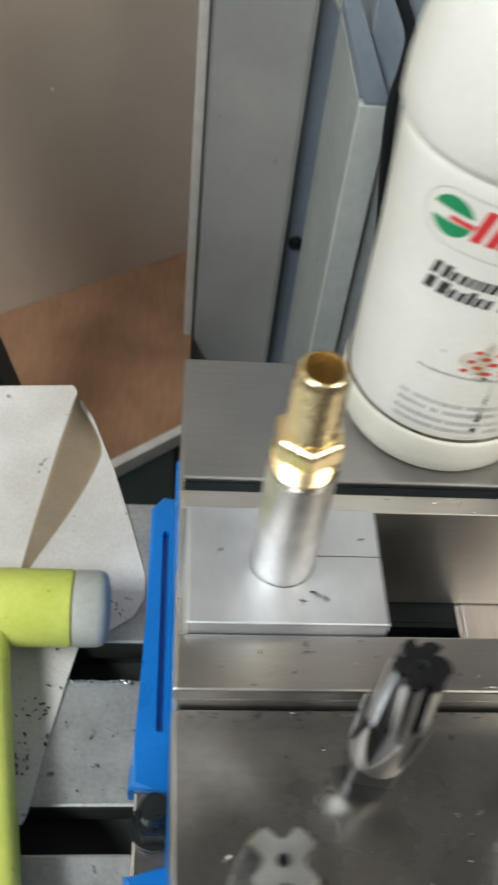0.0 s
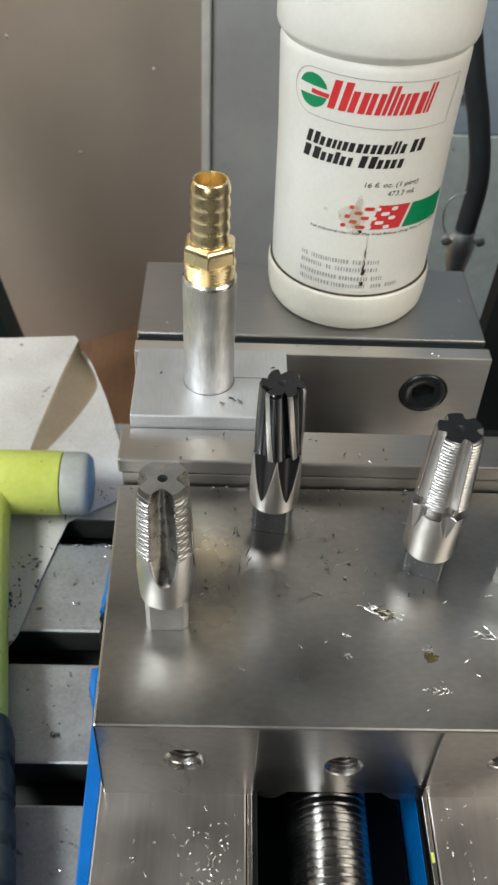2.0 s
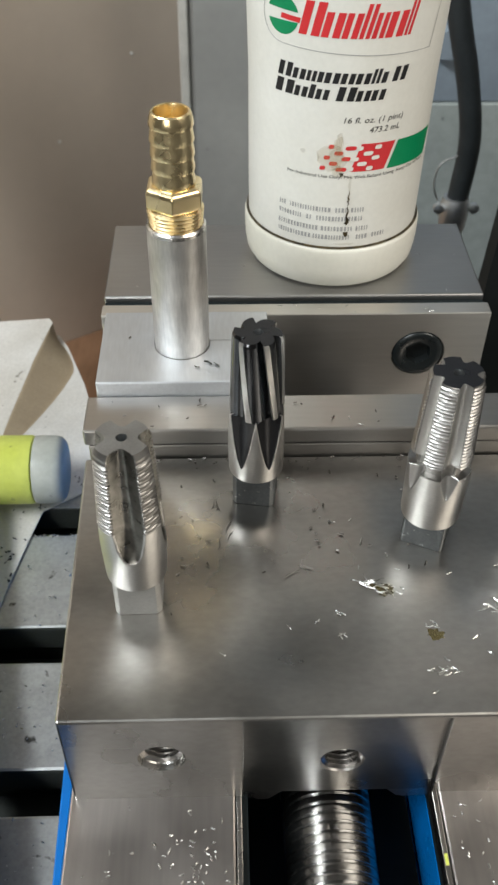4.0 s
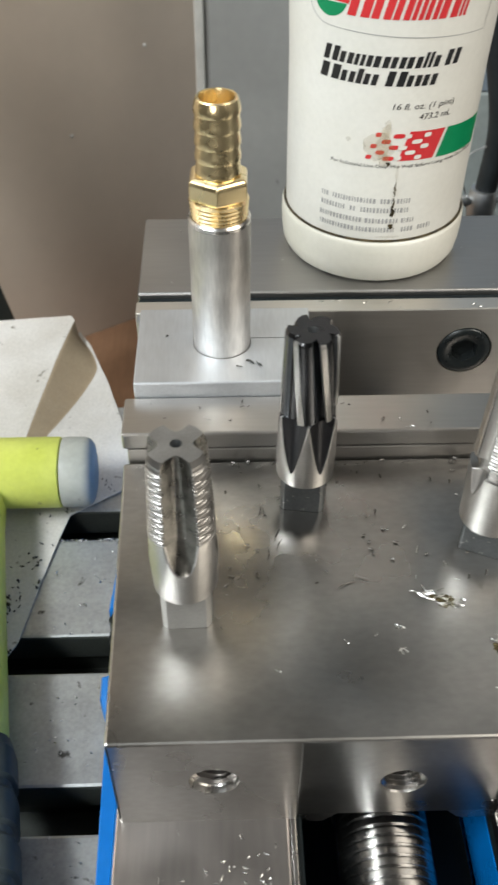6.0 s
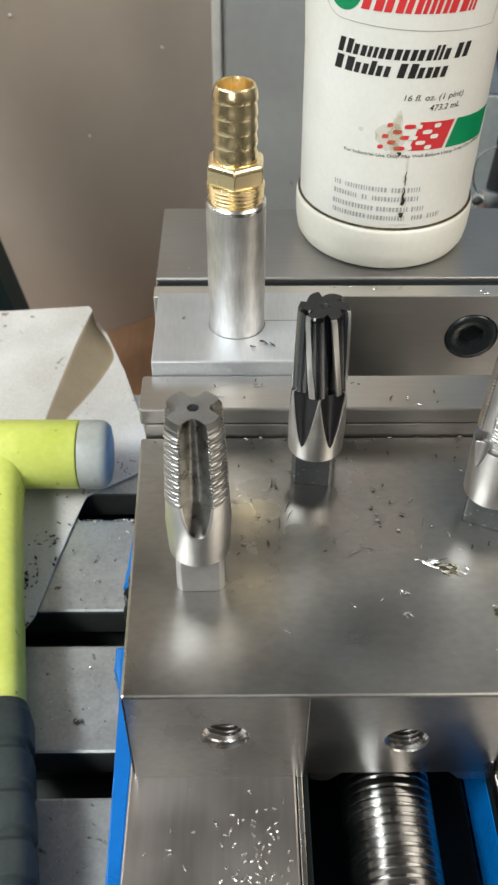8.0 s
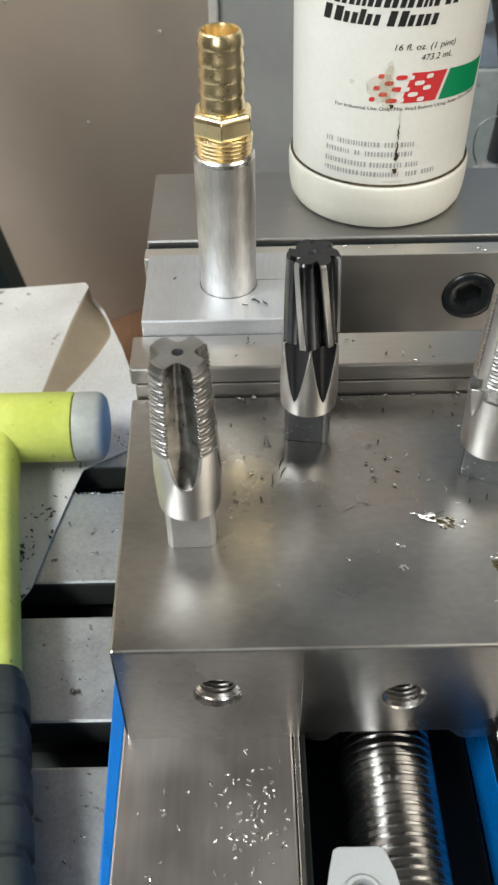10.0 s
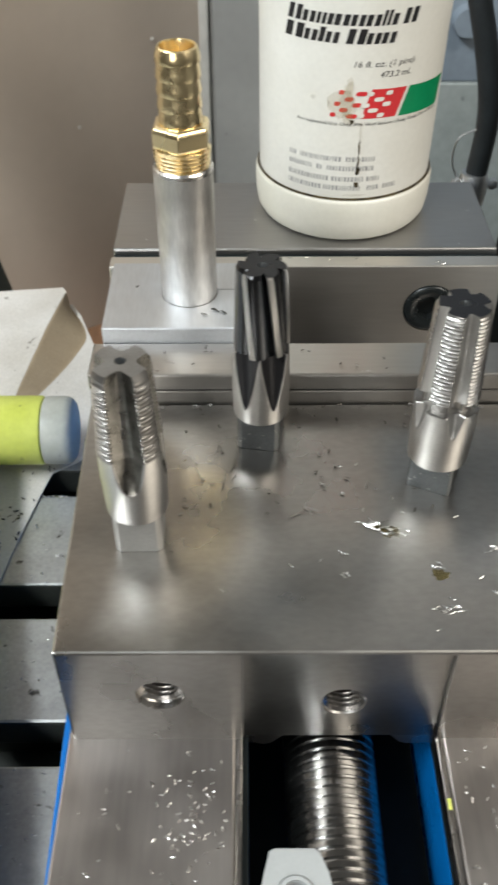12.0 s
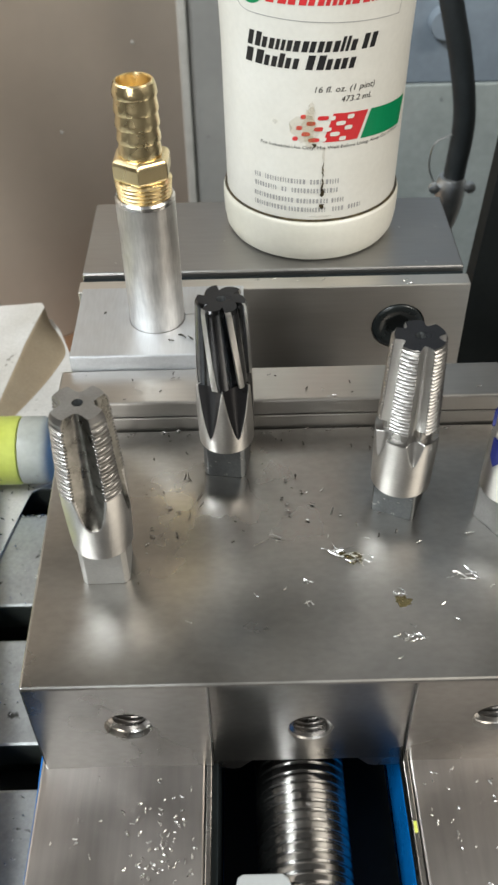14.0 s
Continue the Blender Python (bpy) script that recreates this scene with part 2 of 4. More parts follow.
def prism(bm, outline, a, b, axis="z", bevel=0.0):
    """A plan outline pushed from a to b along an axis."""
    def at(p, h):
        return (p[0], p[1], h) if axis == "z" else (p[0], h, p[1])
    lo = [bm.verts.new(at(p, a)) for p in outline]
    hi = [bm.verts.new(at(p, b)) for p in outline]
    n = len(outline)
    fs = [bm.faces.new(lo), bm.faces.new(hi)]
    fs += [bm.faces.new((lo[i], lo[(i + 1) % n], hi[(i + 1) % n], hi[i])) for i in range(n)]
    if bevel:
        es = list({e for f in fs[:2] for e in f.edges})
        bmesh.ops.bevel(bm, geom=es, offset=bevel, segments=2, affect="EDGES", profile=0.5)
    return bm


def lathe(bm, profile, n=64, centre=(0, 0, 0), axis="z", closed=False):
    """profile: (radius, height) rows turned round an axis."""
    rings = []
    for r, h in profile:
        ring = []
        for i in range(n):
            a = 2 * math.pi * i / n
            p = (r * math.cos(a), r * math.sin(a), h)
            if axis == "x":
                p = (h, r * math.cos(a), r * math.sin(a))
            if axis == "y":
                p = (r * math.sin(a), h, r * math.cos(a))
            ring.append(bm.verts.new(Vector(p) + Vector(centre)))
        rings.append(ring)
    pairs = list(zip(rings, rings[1:]))
    if closed:
        pairs.append((rings[-1], rings[0]))
    for lo, hi in pairs:
        for i in range(n):
            j = (i + 1) % n
            bm.faces.new((lo[i], lo[j], hi[j], hi[i]))
    if not closed:
        bm.faces.new(rings[0])
        bm.faces.new(rings[-1])
    return bm


def tube(bm, points, radii, n=20):
    pts = [Vector(p) for p in points]
    rings = []
    for k, p in enumerate(pts):
        d = (pts[min(k + 1, len(pts) - 1)] - pts[max(k - 1, 0)]).normalized()
        side = d.cross(Vector((0.3, 1, 0.1))).normalized()
        up = side.cross(d)
        r = radii if isinstance(radii, float) else radii[k]
        rings.append([bm.verts.new(p + r * (math.cos(2 * math.pi * i / n) * side + math.sin(2 * math.pi * i / n) * up)) for i in range(n)])
    for lo, hi in zip(rings, rings[1:]):
        for i in range(n):
            bm.faces.new((lo[i], lo[(i + 1) % n], hi[(i + 1) % n], hi[i]))
    bm.faces.new(rings[0])
    bm.faces.new(rings[-1])
    return bm


def curve_points(points, steps=8):
    """A smooth line through points."""
    p = [Vector(q) for q in points]
    p = [2 * p[0] - p[1]] + p + [2 * p[-1] - p[-2]]
    out = []
    for i in range(1, len(p) - 2):
        for k in range(steps):
            u = k / steps
            out.append(0.5 * ((2 * p[i]) + (p[i + 1] - p[i - 1]) * u + (2 * p[i - 1] - 5 * p[i] + 4 * p[i + 1] - p[i + 2]) * u * u
                              + (3 * p[i] - p[i - 1] - 3 * p[i + 1] + p[i + 2]) * u ** 3))
    return out + [p[-2]]


def cut(ob, cutters):
    """Cut the shapes of bmeshes out of a mesh object, for good."""
    for bm in cutters:
        bmesh.ops.recalc_face_normals(bm, faces=bm.faces)
        me = bpy.data.meshes.new("cutter")
        bm.to_mesh(me)
        bm.free()
        c = new("cutter", me)
        bpy.context.view_layer.update()
        c.matrix_world = ob.matrix_world
        mod = ob.modifiers.new("cut", "BOOLEAN")
        mod.operation, mod.object, mod.solver = "DIFFERENCE", c, "EXACT"
        bpy.context.view_layer.update()
        done = bpy.data.meshes.new_from_object(ob.evaluated_get(bpy.context.evaluated_depsgraph_get()))
        ob.modifiers.clear()
        ob.data = done
        bpy.data.objects.remove(c)
    return ob


def cylinder(r, a, b, centre=(0, 0, 0), axis="z", n=48):
    return lathe(bmesh.new(), [(r, a), (r, b)], n, centre, axis)


# ---- room round the machine ----
def room():
    bm = box(bmesh.new(), (-2.6, -2.4, -1.16), (2.6, 2.6, -1.06))
    tagged(part("floor", bm, ROOMFLOOR), "grey concrete workshop floor", "floor", kind="structure")
    bm = box(bmesh.new(), (-2.6, -2.4, 1.5), (2.6, 2.6, 1.6))
    tagged(part("ceiling", bm, ROOMCEIL), "off-white workshop ceiling", "ceiling", kind="structure")
    for name, lo, hi in (("wall_west", (-2.7, -2.4, -1.06), (-2.6, 2.6, 1.5)), ("wall_east", (2.6, -2.4, -1.06), (2.7, 2.6, 1.5)),
                         ("wall_south", (-2.6, -2.5, -1.06), (2.6, -2.4, 1.5)), ("wall_north", (-2.6, 2.6, -1.06), (2.6, 2.7, 1.5))):
        tagged(part(name, box(bmesh.new(), lo, hi), ROOMWALL), "plain painted workshop wall", "wall", kind="structure")


# ---- milling machine table and surroundings ----
TABLE_Z = -0.061
SLOTS = (-0.0095, -0.0800, -0.1455)


def milling_table():
    t = thing("milling_table", "oily grey cast-iron milling table with three T-slots", "machine table")
    edges = [0.075]
    for s in SLOTS:
        edges += [s + 0.0085, s - 0.0085]
    edges.append(-0.36)
    for k in range(0, len(edges), 2):
        bm = box(bmesh.new(), (-0.62, edges[k + 1], TABLE_Z - 0.016), (0.62, edges[k], TABLE_Z), 0.0014)
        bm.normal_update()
        # rib sides take the slot colour: oily grime with the slot's shade painted in
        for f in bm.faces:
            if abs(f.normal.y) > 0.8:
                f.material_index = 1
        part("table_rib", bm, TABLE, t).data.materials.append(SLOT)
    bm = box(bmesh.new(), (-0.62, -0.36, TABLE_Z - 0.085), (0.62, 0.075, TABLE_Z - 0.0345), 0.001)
    part("table_slab", bm, SLOT, t, "greasy slot bottom with its shade put into the colour")
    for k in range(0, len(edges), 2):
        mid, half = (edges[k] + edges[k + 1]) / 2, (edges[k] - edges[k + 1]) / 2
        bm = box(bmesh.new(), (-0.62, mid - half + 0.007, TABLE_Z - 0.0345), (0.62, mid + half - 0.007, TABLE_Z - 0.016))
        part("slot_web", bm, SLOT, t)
    bm = box(bmesh.new(), (-0.5, -0.34, -0.55), (0.5, 0.06, TABLE_Z - 0.085), 0.004)
    part("saddle", bm, SLOT, t)
    bm = box(bmesh.new(), (-0.35, -0.2, -1.06), (0.35, 0.3, -0.55), 0.01)
    part("knee", bm, DARKG, t)


def surroundings():
    # slanted sheet-metal guard behind the table
    d = Vector((0.214, 0.131, 0)).normalized()
    nrm = Vector((-d.y, d.x, 0))
    a, b = Vector((-0.068, 0.714, 0)) + d * 0.12, Vector((-0.282, 0.583, 0)) - d * 1.1
    bm = prism(bmesh.new(), [(p.x, p.y) for p in (a, b, b + nrm * 0.02, a + nrm * 0.02)], -0.42, 1.2)
    g = thing("sheet_metal_guard", "taupe painted sheet-metal guard standing behind the table", "machine guard")
    part("guard_panel", bm, WALL, g)
    for x, z in ((-0.204, -0.164), (-0.124, -0.089), (-0.26, -0.03)):
        u = (x + 0.282) / d.x
        c = Vector((-0.282, 0.583, z)) + d * u - nrm * 0.0012
        part("paint_fleck", lathe(bmesh.new(), [(0.0008, -0.0008), (0.0021, 0.0), (0.0008, 0.0008)], 10, c, "y"), TRIM, g, "pale paint fleck")
    # hardboard shelf at the foot of the guard
    near = [(-0.62, 0.10), (-0.142, 0.377), (-0.060, 0.436)]
    far = [(-0.060, 0.72), (-0.282, 0.583), (-1.1, 0.08)]
    bm = prism(bmesh.new(), near + far, -0.432, -0.4205)
    s = thing("hardboard_shelf", "brown hardboard shelf below the sheet-metal guard", "shelf board")
    part("board", bm, CARD, s)
    e = [(-0.62, 0.0985), (-0.142, 0.3755), (-0.060, 0.4345), (-0.060, 0.422), (-0.142, 0.363), (-0.62, 0.086)]
    part("edge_strip", prism(bmesh.new(), e, -0.436, -0.4165, bevel=0.001), TRIM, s, "pale worn edge strip")
    part("support", box(bmesh.new(), (-0.5, 0.30, -1.06), (-0.075, 0.42, -0.437)), DARKG, s)
    # machine column
    c = thing("machine_column", "grey painted milling machine column with worn pale edge", "machine column")
    part("column_body", box(bmesh.new(), (-0.0594, 0.573, -1.06), (0.034, 1.0, 1.2), 0.006), COLUMN, c)
    part("edge_flange", box(bmesh.new(), (-0.0680, 0.567, -1.06), (-0.0590, 0.60, 1.2), 0.002), TRIM, c, "pale worn metal edge")
    part("side_panel", box(bmesh.new(), (0.035, 0.592, -1.06), (0.62, 1.0, 1.2), 0.004), PANEL, c, "blue-grey painted panel")
    for p, q in (((0.046, -0.02), (0.112, -0.127)), ((0.112, -0.127), (0.080, -0.43))):
        p, q = Vector(p), Vector(q)
        w = (q - p).normalized()
        w = Vector((-w.y, w.x)) * 0.009
        part("brace", prism(bmesh.new(), [tuple(v) for v in (p - w, q - w, q + w, p + w)], 0.570, 0.588, "y", bevel=0.002), COLUMN, c)
    part("plug_button", lathe(bmesh.new(), [(0.004, 0.586), (0.008, 0.588), (0.008, 0.592)], 24, (0.048, 0, -0.30), "y"), BLACK, c, "black plastic plug")
    # lower casting beside the vise
    k = thing("base_casting", "grey-green painted machine casting behind the vise", "machine casting")
    part("casting_body", box(bmesh.new(), (0.05, 0.43, -1.06), (0.62, 0.57, -0.040), 0.0015), BASEP, k)
    part("cover_plate", box(bmesh.new(), (0.05, 0.4315, -0.0396), (0.62, 0.57, 0.42), 0.0015), PANEL, k, "blue-grey painted cover plate")
    part("edge_strip", box(bmesh.new(), (0.0500, 0.4240, -0.60), (0.0745, 0.4296, -0.0405), 0.0015), PALE, k, "pale grey-green worn edge")
    part("edge_strip", prism(bmesh.new(), [(0.0540, -0.0400), (0.0740, -0.0400), (0.0250, 0.0600), (0.0150, 0.0600)], 0.4240, 0.4296, "y", bevel=0.001), PANEL, k, "pale blue-grey slanted edge")
    part("boss", lathe(bmesh.new(), [(0.011, 0.420), (0.012, 0.428), (0.012, 0.44)], 32, (0.150, 0, 0.010), "y"), PANEL, k)
    w = thing("cable", "black rubber cable hanging down the machine casting", "cable")
    pts = curve_points([(0.040, 0.4190, 0.100), (0.057, 0.4190, 0.052), (0.074, 0.4190, 0.019), (0.0755, 0.4190, -0.005), (0.073, 0.4190, -0.037), (0.078, 0.4190, -0.084),
                        (0.087, 0.4220, -0.143), (0.095, 0.4240, -0.223), (0.094, 0.4250, -0.35), (0.090, 0.4250, -0.60)], 8)
    part("cable_sheath", tube(bmesh.new(), pts, 0.0042, 16), RUBBER, w, smooth=True)
    # dark green upright
    bm = prism(bmesh.new(), [(-0.244, -0.5), (-0.175, -0.5), (-0.249, -0.115), (-0.334, 0.33), (-0.404, 0.33), (-0.318, -0.115)], 0.335, 0.37, "y", bevel=0.004)
    u = thing("dark_upright", "dark green painted leaning machine upright", "machine part")
    part("upright_post", bm, DARKG, u)
    part("upright_foot", box(bmesh.new(), (-0.30, 0.31, -1.06), (-0.16, 0.395, -0.501), 0.004), DARKG, u)
    # black pleated cover on the table and the dark shield behind it
    r = thing("way_cover", "black pleated rubber way cover lying on the table beside the vise", "way cover")
    for i in range(8):
        y, z = -0.10 + i * 0.0215, TABLE_Z + 0.0006
        prof = [(y + 0.0002, z), (y + 0.0213, z), (y + 0.0213, z + 0.003), (y + 0.0160, z + 0.0085), (y + 0.0055, z + 0.0085), (y + 0.0002, z + 0.003)]
        bm = bmesh.new()
        lo = [bm.verts.new((0.1015, p, q)) for p, q in prof]
        hi = [bm.verts.new((0.60, p, q)) for p, q in prof]
        bm.faces.new(lo), bm.faces.new(hi)
        for k in range(6):
            bm.faces.new((lo[k], lo[(k + 1) % 6], hi[(k + 1) % 6], hi[k]))
        part("pleat", bm, RUBBER, r)
    sh = thing("side_shield", "black painted shield standing behind the milling table", "machine guard")
    part("shield_plate", prism(bmesh.new(), [(0.116, -0.55), (0.60, -0.55), (0.60, 0.30), (0.133, 0.30), (0.1220, 0.09), (0.116, -0.03)], 0.118, 0.132, "y", bevel=0.002), RUBBER, sh)
    part("shield_foot", box(bmesh.new(), (0.30, 0.10, -1.06), (0.50, 0.16, -0.551), 0.004), RUBBER, sh)
    for x, z in ((0.1300, 0.012), (0.1320, 0.085)):
        part("rivet", lathe(bmesh.new(), [(0.0024, 0.1180), (0.0020, 0.1166), (0.0008, 0.1160)], 16, (x, 0, z), "y"), CHROME, sh, "small bright rivet", True)
    # coolant hose and its nozzle
    h = thing("coolant_hose", "black rubber coolant hose ending in a plated fitting", "hose")
    pts = curve_points([(0.085, 0.30, 0.30), (0.100, 0.288, 0.16), (0.1165, 0.276, 0.085), (0.1295, 0.272, 0.040), (0.1375, 0.272, 0.000), (0.1362, 0.272, -0.042)], 8)
    part("hose_wall", tube(bmesh.new(), pts, 0.0074, 24), HOSE, h, smooth=True)
    prof = [(0.0055, -0.040), (0.0088, -0.0405), (0.0100, -0.044), (0.0104, -0.052), (0.0096, -0.062), (0.0072, -0.074), (0.0050, -0.082), (0.0050, -0.10)]
    fit_part = part("nozzle", lathe(bmesh.new(), prof, 32, (0.1352, 0.272, 0)), CHROME, h, "plated metal nozzle", True)
    for x in (-0.0125, 0.0125):
        bm = lathe(bmesh.new(), [(0.0012, -0.003), (0.0036, -0.002), (0.0036, 0.002), (0.0012, 0.003)], 16, (0.1352 + x, 0.268, -0.047), "y")
        part("clamp_ear", bm, CHROME, fit_part, smooth=True)
    bm = tube(bmesh.new(), curve_points([(0.1235, 0.268, -0.045), (0.117, 0.267, -0.030), (0.119, 0.267, -0.014), (0.130, 0.268, -0.008)], 6), 0.0006, 8)
    part("wire_loop", bm, CHROME, h, "thin wire loop", True)
    part("pipe", tube(bmesh.new(), [(0.1352, 0.272, -0.099), (0.1352, 0.275, -0.25), (0.1352, 0.44, -0.27)], 0.006, 16), BLACK, h, smooth=True)


# ---- vise ----
def vise():
    v = thing("milling_vise", "steel milling vise with blue enamelled body on the table", "vise")
    # blue body: base flange with clamp notch on each side, and an upper core with a channel
    left = [(-0.083, 0.068), (-0.0887, 0.061), (-0.0885, -0.050), (-0.0925, -0.062), (-0.0928, -0.0695), (-0.0725, -0.0705), (-0.0725, -0.0995), (-0.0930, -0.1005),
            (-0.0928, -0.110), (-0.0866, -0.127), (-0.0857, -0.290), (-0.080, -0.300)]
    right = [(0.008 - x, min(y, -0.02 - 0.01 * i)) for i, (x, y) in enumerate(left)][2::-1]
    right = [(0.008 - x, y) for x, y in left[3:]][::-1] + right + [(0.072, 0.040)]
    body = part("vise_base", prism(bmesh.new(), left + right, TABLE_Z + 0.0005, -0.0440, bevel=0.0025), BLUE, v, "blue enamelled vise body")
    for lo, hi in (((-0.0778, -0.298, -0.0442), (-0.0275, 0.058, -0.0012)), ((0.0355, -0.298, -0.0442), (0.0760, 0.058, -0.0012))):
        part("bed_rail", box(bmesh.new(), lo, hi, 0.002), BLUE, body)
    groove = [(0.0017 * math.cos(radians(q)), 0.046 * (1 if q < 180 else -1) + 0.0017 * math.sin(radians(q))) for q in range(0, 360, 20)]
    cut(body, [box(bmesh.new(), (-0.0235, -0.296, -0.050), (0.0346, -0.020, 0.01)), prism(bmesh.new(), [(x - 0.0812, y) for x, y in groove], -0.0485, 0.0)])
    # channel floor and upper walls: shade painted black together with the oily grime
    part("channel_floor", box(bmesh.new(), (-0.0230, -0.295, -0.0500), (0.0344, -0.021, -0.0478)), GRIME_SHADE, v, "oily channel floor with its shade painted black")
    part("channel_wall", box(bmesh.new(), (-0.0272, -0.297, -0.0462), (-0.0232, -0.021, -0.0030)), GRIME_SHADE, v)
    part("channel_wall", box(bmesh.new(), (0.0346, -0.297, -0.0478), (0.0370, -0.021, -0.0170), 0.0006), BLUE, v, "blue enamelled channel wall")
    part("channel_wall", box(bmesh.new(), (0.0347, -0.297, -0.0169), (0.0369, -0.021, -0.0066)), GRIME_SHADE, v)
    # added black blocks fill the open space under the fixed jaw with painted shade
    part("channel_shade_fill", box(bmesh.new(), (-0.0273, -0.0203, -0.0438), (0.0353, 0.0570, -0.0008)), GRIME_SHADE, v)
    part("channel_shade_fill", box(bmesh.new(), (-0.0233, -0.0225, -0.0477), (0.0344, -0.0205, -0.0008)), GRIME_SHADE, v)
    # hardened ways
    for x0, x1, s in ((-0.0770, -0.0270, 1), (0.0352, 0.0850, -1)):
        part("way", box(bmesh.new(), (x0, -0.302, -0.0065), (x1, 0.0, 0.0), 0.0007), STEEL_WAY, v, "ground steel way")
        xa, xb = (x1 + 0.0003, x1 + 0.0020) if s > 0 else (x0 - 0.0020, x0 - 0.0003)
        part("way_edge", box(bmesh.new(), (xa, -0.302, -0.0065), (xb, 0.0, -0.0003), 0.0003), STEEL_FACE, v)
    part("paint_fleck", box(bmesh.new(), (0.0335, -0.1995, -0.0016), (0.0345, -0.1962, 0.0002), 0.0002), YELLOW, v, "yellow paint fleck stuck to the way edge")
    # lead screw
    bm = bmesh.new()
    n, pitch, R = 64, 0.0030, 0.0144
    rings = []
    y, k = -0.300, 0
    prof = [(k / 8, -0.00055 if k == 0 else -0.0002 if k == 7 else 0.0) for k in range(8)]
    while y < -0.05:
        for u, dr in prof:
            ring = []
            for i in range(n):
                a = 2 * math.pi * i / n
                yy = y + (u + i / n) * pitch
                ring.append(bm.verts.new((0.0025 + (R + dr) * math.sin(a), yy, -0.0205 + (R + dr) * math.cos(a))))
            rings.append(ring)
        y += pitch
    for q in range(len(rings) - 1):
        lo, hi = rings[q], rings[q + 1]
        for i in range(n):
            if i < n - 1:
                bm.faces.new((lo[i], lo[i + 1], hi[i + 1], hi[i]))
            elif q + 8 < len(rings):
                bm.faces.new((lo[i], rings[q + 8][0], rings[min(q + 9, len(rings) - 1)][0], hi[i])) if q + 9 < len(rings) else None
    part("lead_screw", bm, SCREW, v, "oily steel lead screw", True, 45)
    # fixed jaw
    prof = [(0.0, -0.0006), (0.0, 0.0611), (0.0004, 0.0615), (0.0562, 0.0615), (0.0575, 0.0602), (0.0575, -0.0006)]
    bm = bmesh.new()
    lo = [bm.verts.new((-0.0765, y, z)) for y, z in prof]
    hi = [bm.verts.new((0.0765, y, z)) for y, z in prof]
    bm.faces.new(lo), bm.faces.new(hi)
    for i in range(6):
        bm.faces.new((lo[i], lo[(i + 1) % 6], hi[(i + 1) % 6], hi[i]))
    bmesh.ops.bevel(bm, geom=list(bm.edges), offset=0.0005, segments=1, affect="EDGES")
    part("fixed_jaw", bm, STEEL_JAW, v, "grey ground steel fixed jaw")
    # black filler added in the open gap, in place of its shade
    part("gap_shade", box(bmesh.new(), (-0.0760, -0.0046, -0.0004), (0.0760, -0.0004, 0.0592)), GRIME_SHADE, v, "black filler painting the shade of the open jaw gap")
    plate = part("jaw_plate", box(bmesh.new(), (-0.0767, -0.0125, 0.0004), (0.0770, -0.0050, 0.0612), 0.0005), STEEL_FIXED, v, "bright ground jaw plate")
    cut(plate, [cylinder(0.0108, -0.0135, -0.0058, (0.0502, 0, 0.0415), "y"), cylinder(0.0108, -0.0135, -0.0058, (-0.0502, 0, 0.0415), "y")])
    for x in (0.0502, -0.0502):
        bm = lathe(bmesh.new(), [(0.0104, -0.0060), (0.0104, -0.0121), (0.0101, -0.0127), (0.0094, -0.0131), (0.0072, -0.0131), (0.0066, -0.0127), (0.0002, -0.0126)], 48, (x, 0, 0.0415), "y")
        sc = part("jaw_screw", bm, BLACK, plate, "black socket-head screw", True)
        cut(sc, [lathe(bmesh.new(), [(0.0056, -0.0140), (0.0056, -0.0085)], 6, (x, 0, 0.0415), "y")])
    # movable jaw
    bm = box(bmesh.new(), (-0.0765, -0.1775, -0.0012), (0.0805, -0.0752, 0.0445), 0.0008)
    for v0 in bm.verts:
        if v0.co.x < -0.07:
            v0.co.x -= 0.0006 + 0.0022 * max(0.0, (v0.co.y + 0.1775) / 0.1023) - 0.0014
    mj = part("movable_jaw", bm, STEEL_TOP, v, "oily ground steel movable jaw")
    holes = [((-0.0480, 0.0238), 0.0062), ((0.0575, 0.0238), 0.0062), ((0.0045, 0.0175), 0.0062)]
    recess = [(-0.0251, -0.19), (-0.0251, -0.1778), (-0.0245, -0.1772), (-0.0245, -0.1758), (0.0330, -0.1758), (0.0330, -0.1772), (0.0336, -0.1778), (0.0336, -0.19)]
    cuts = [prism(bmesh.new(), recess, -0.01, 0.0432)]
    for (x, z), r in holes:
        cuts.append(lathe(bmesh.new(), [(r + 0.0009, -0.1790), (r + 0.0007, -0.1774), (r + 0.0004, -0.1757), (r, -0.1750), (r, -0.160)], 40, (x, 0, z), "y"))
    cut(mj, cuts)
    for (x, z), r in holes:
        prof = []
        yy = -0.1752
        for k in range(9):
            prof += [(r - 0.0001, yy), (r - 0.0011, yy + 0.0007), (r - 0.0011, yy + 0.0009), (r - 0.0001, yy + 0.0016)]
            yy += 0.0016
        prof += [(r + 0.0001, yy), (r + 0.0001, -0.1752)]
        part("thread", lathe(bmesh.new(), prof, 40, (x, 0, z), "y", closed=True), STEEL_FACE, mj, "bright tapped thread", True, 30)
    front = [(-0.0243, 0.0405), (-0.0243, -0.0050), (-0.0185, -0.0065), (-0.0165, -0.0060), (-0.0120, -0.0005), (-0.0095, 0.0006), (0.0160, 0.0006),
             (0.0190, -0.0005), (0.0230, -0.0055), (0.0250, -0.0062), (0.0328, -0.0060), (0.0328, 0.0405)]
    # tongue between the ways
    tongue = [(x, min(z, 0.0003)) for x, z in front[1:-1]]
    tongue = [(-0.0243, 0.0003)] + tongue + [(0.0328, 0.0003)]
    bm = bmesh.new()
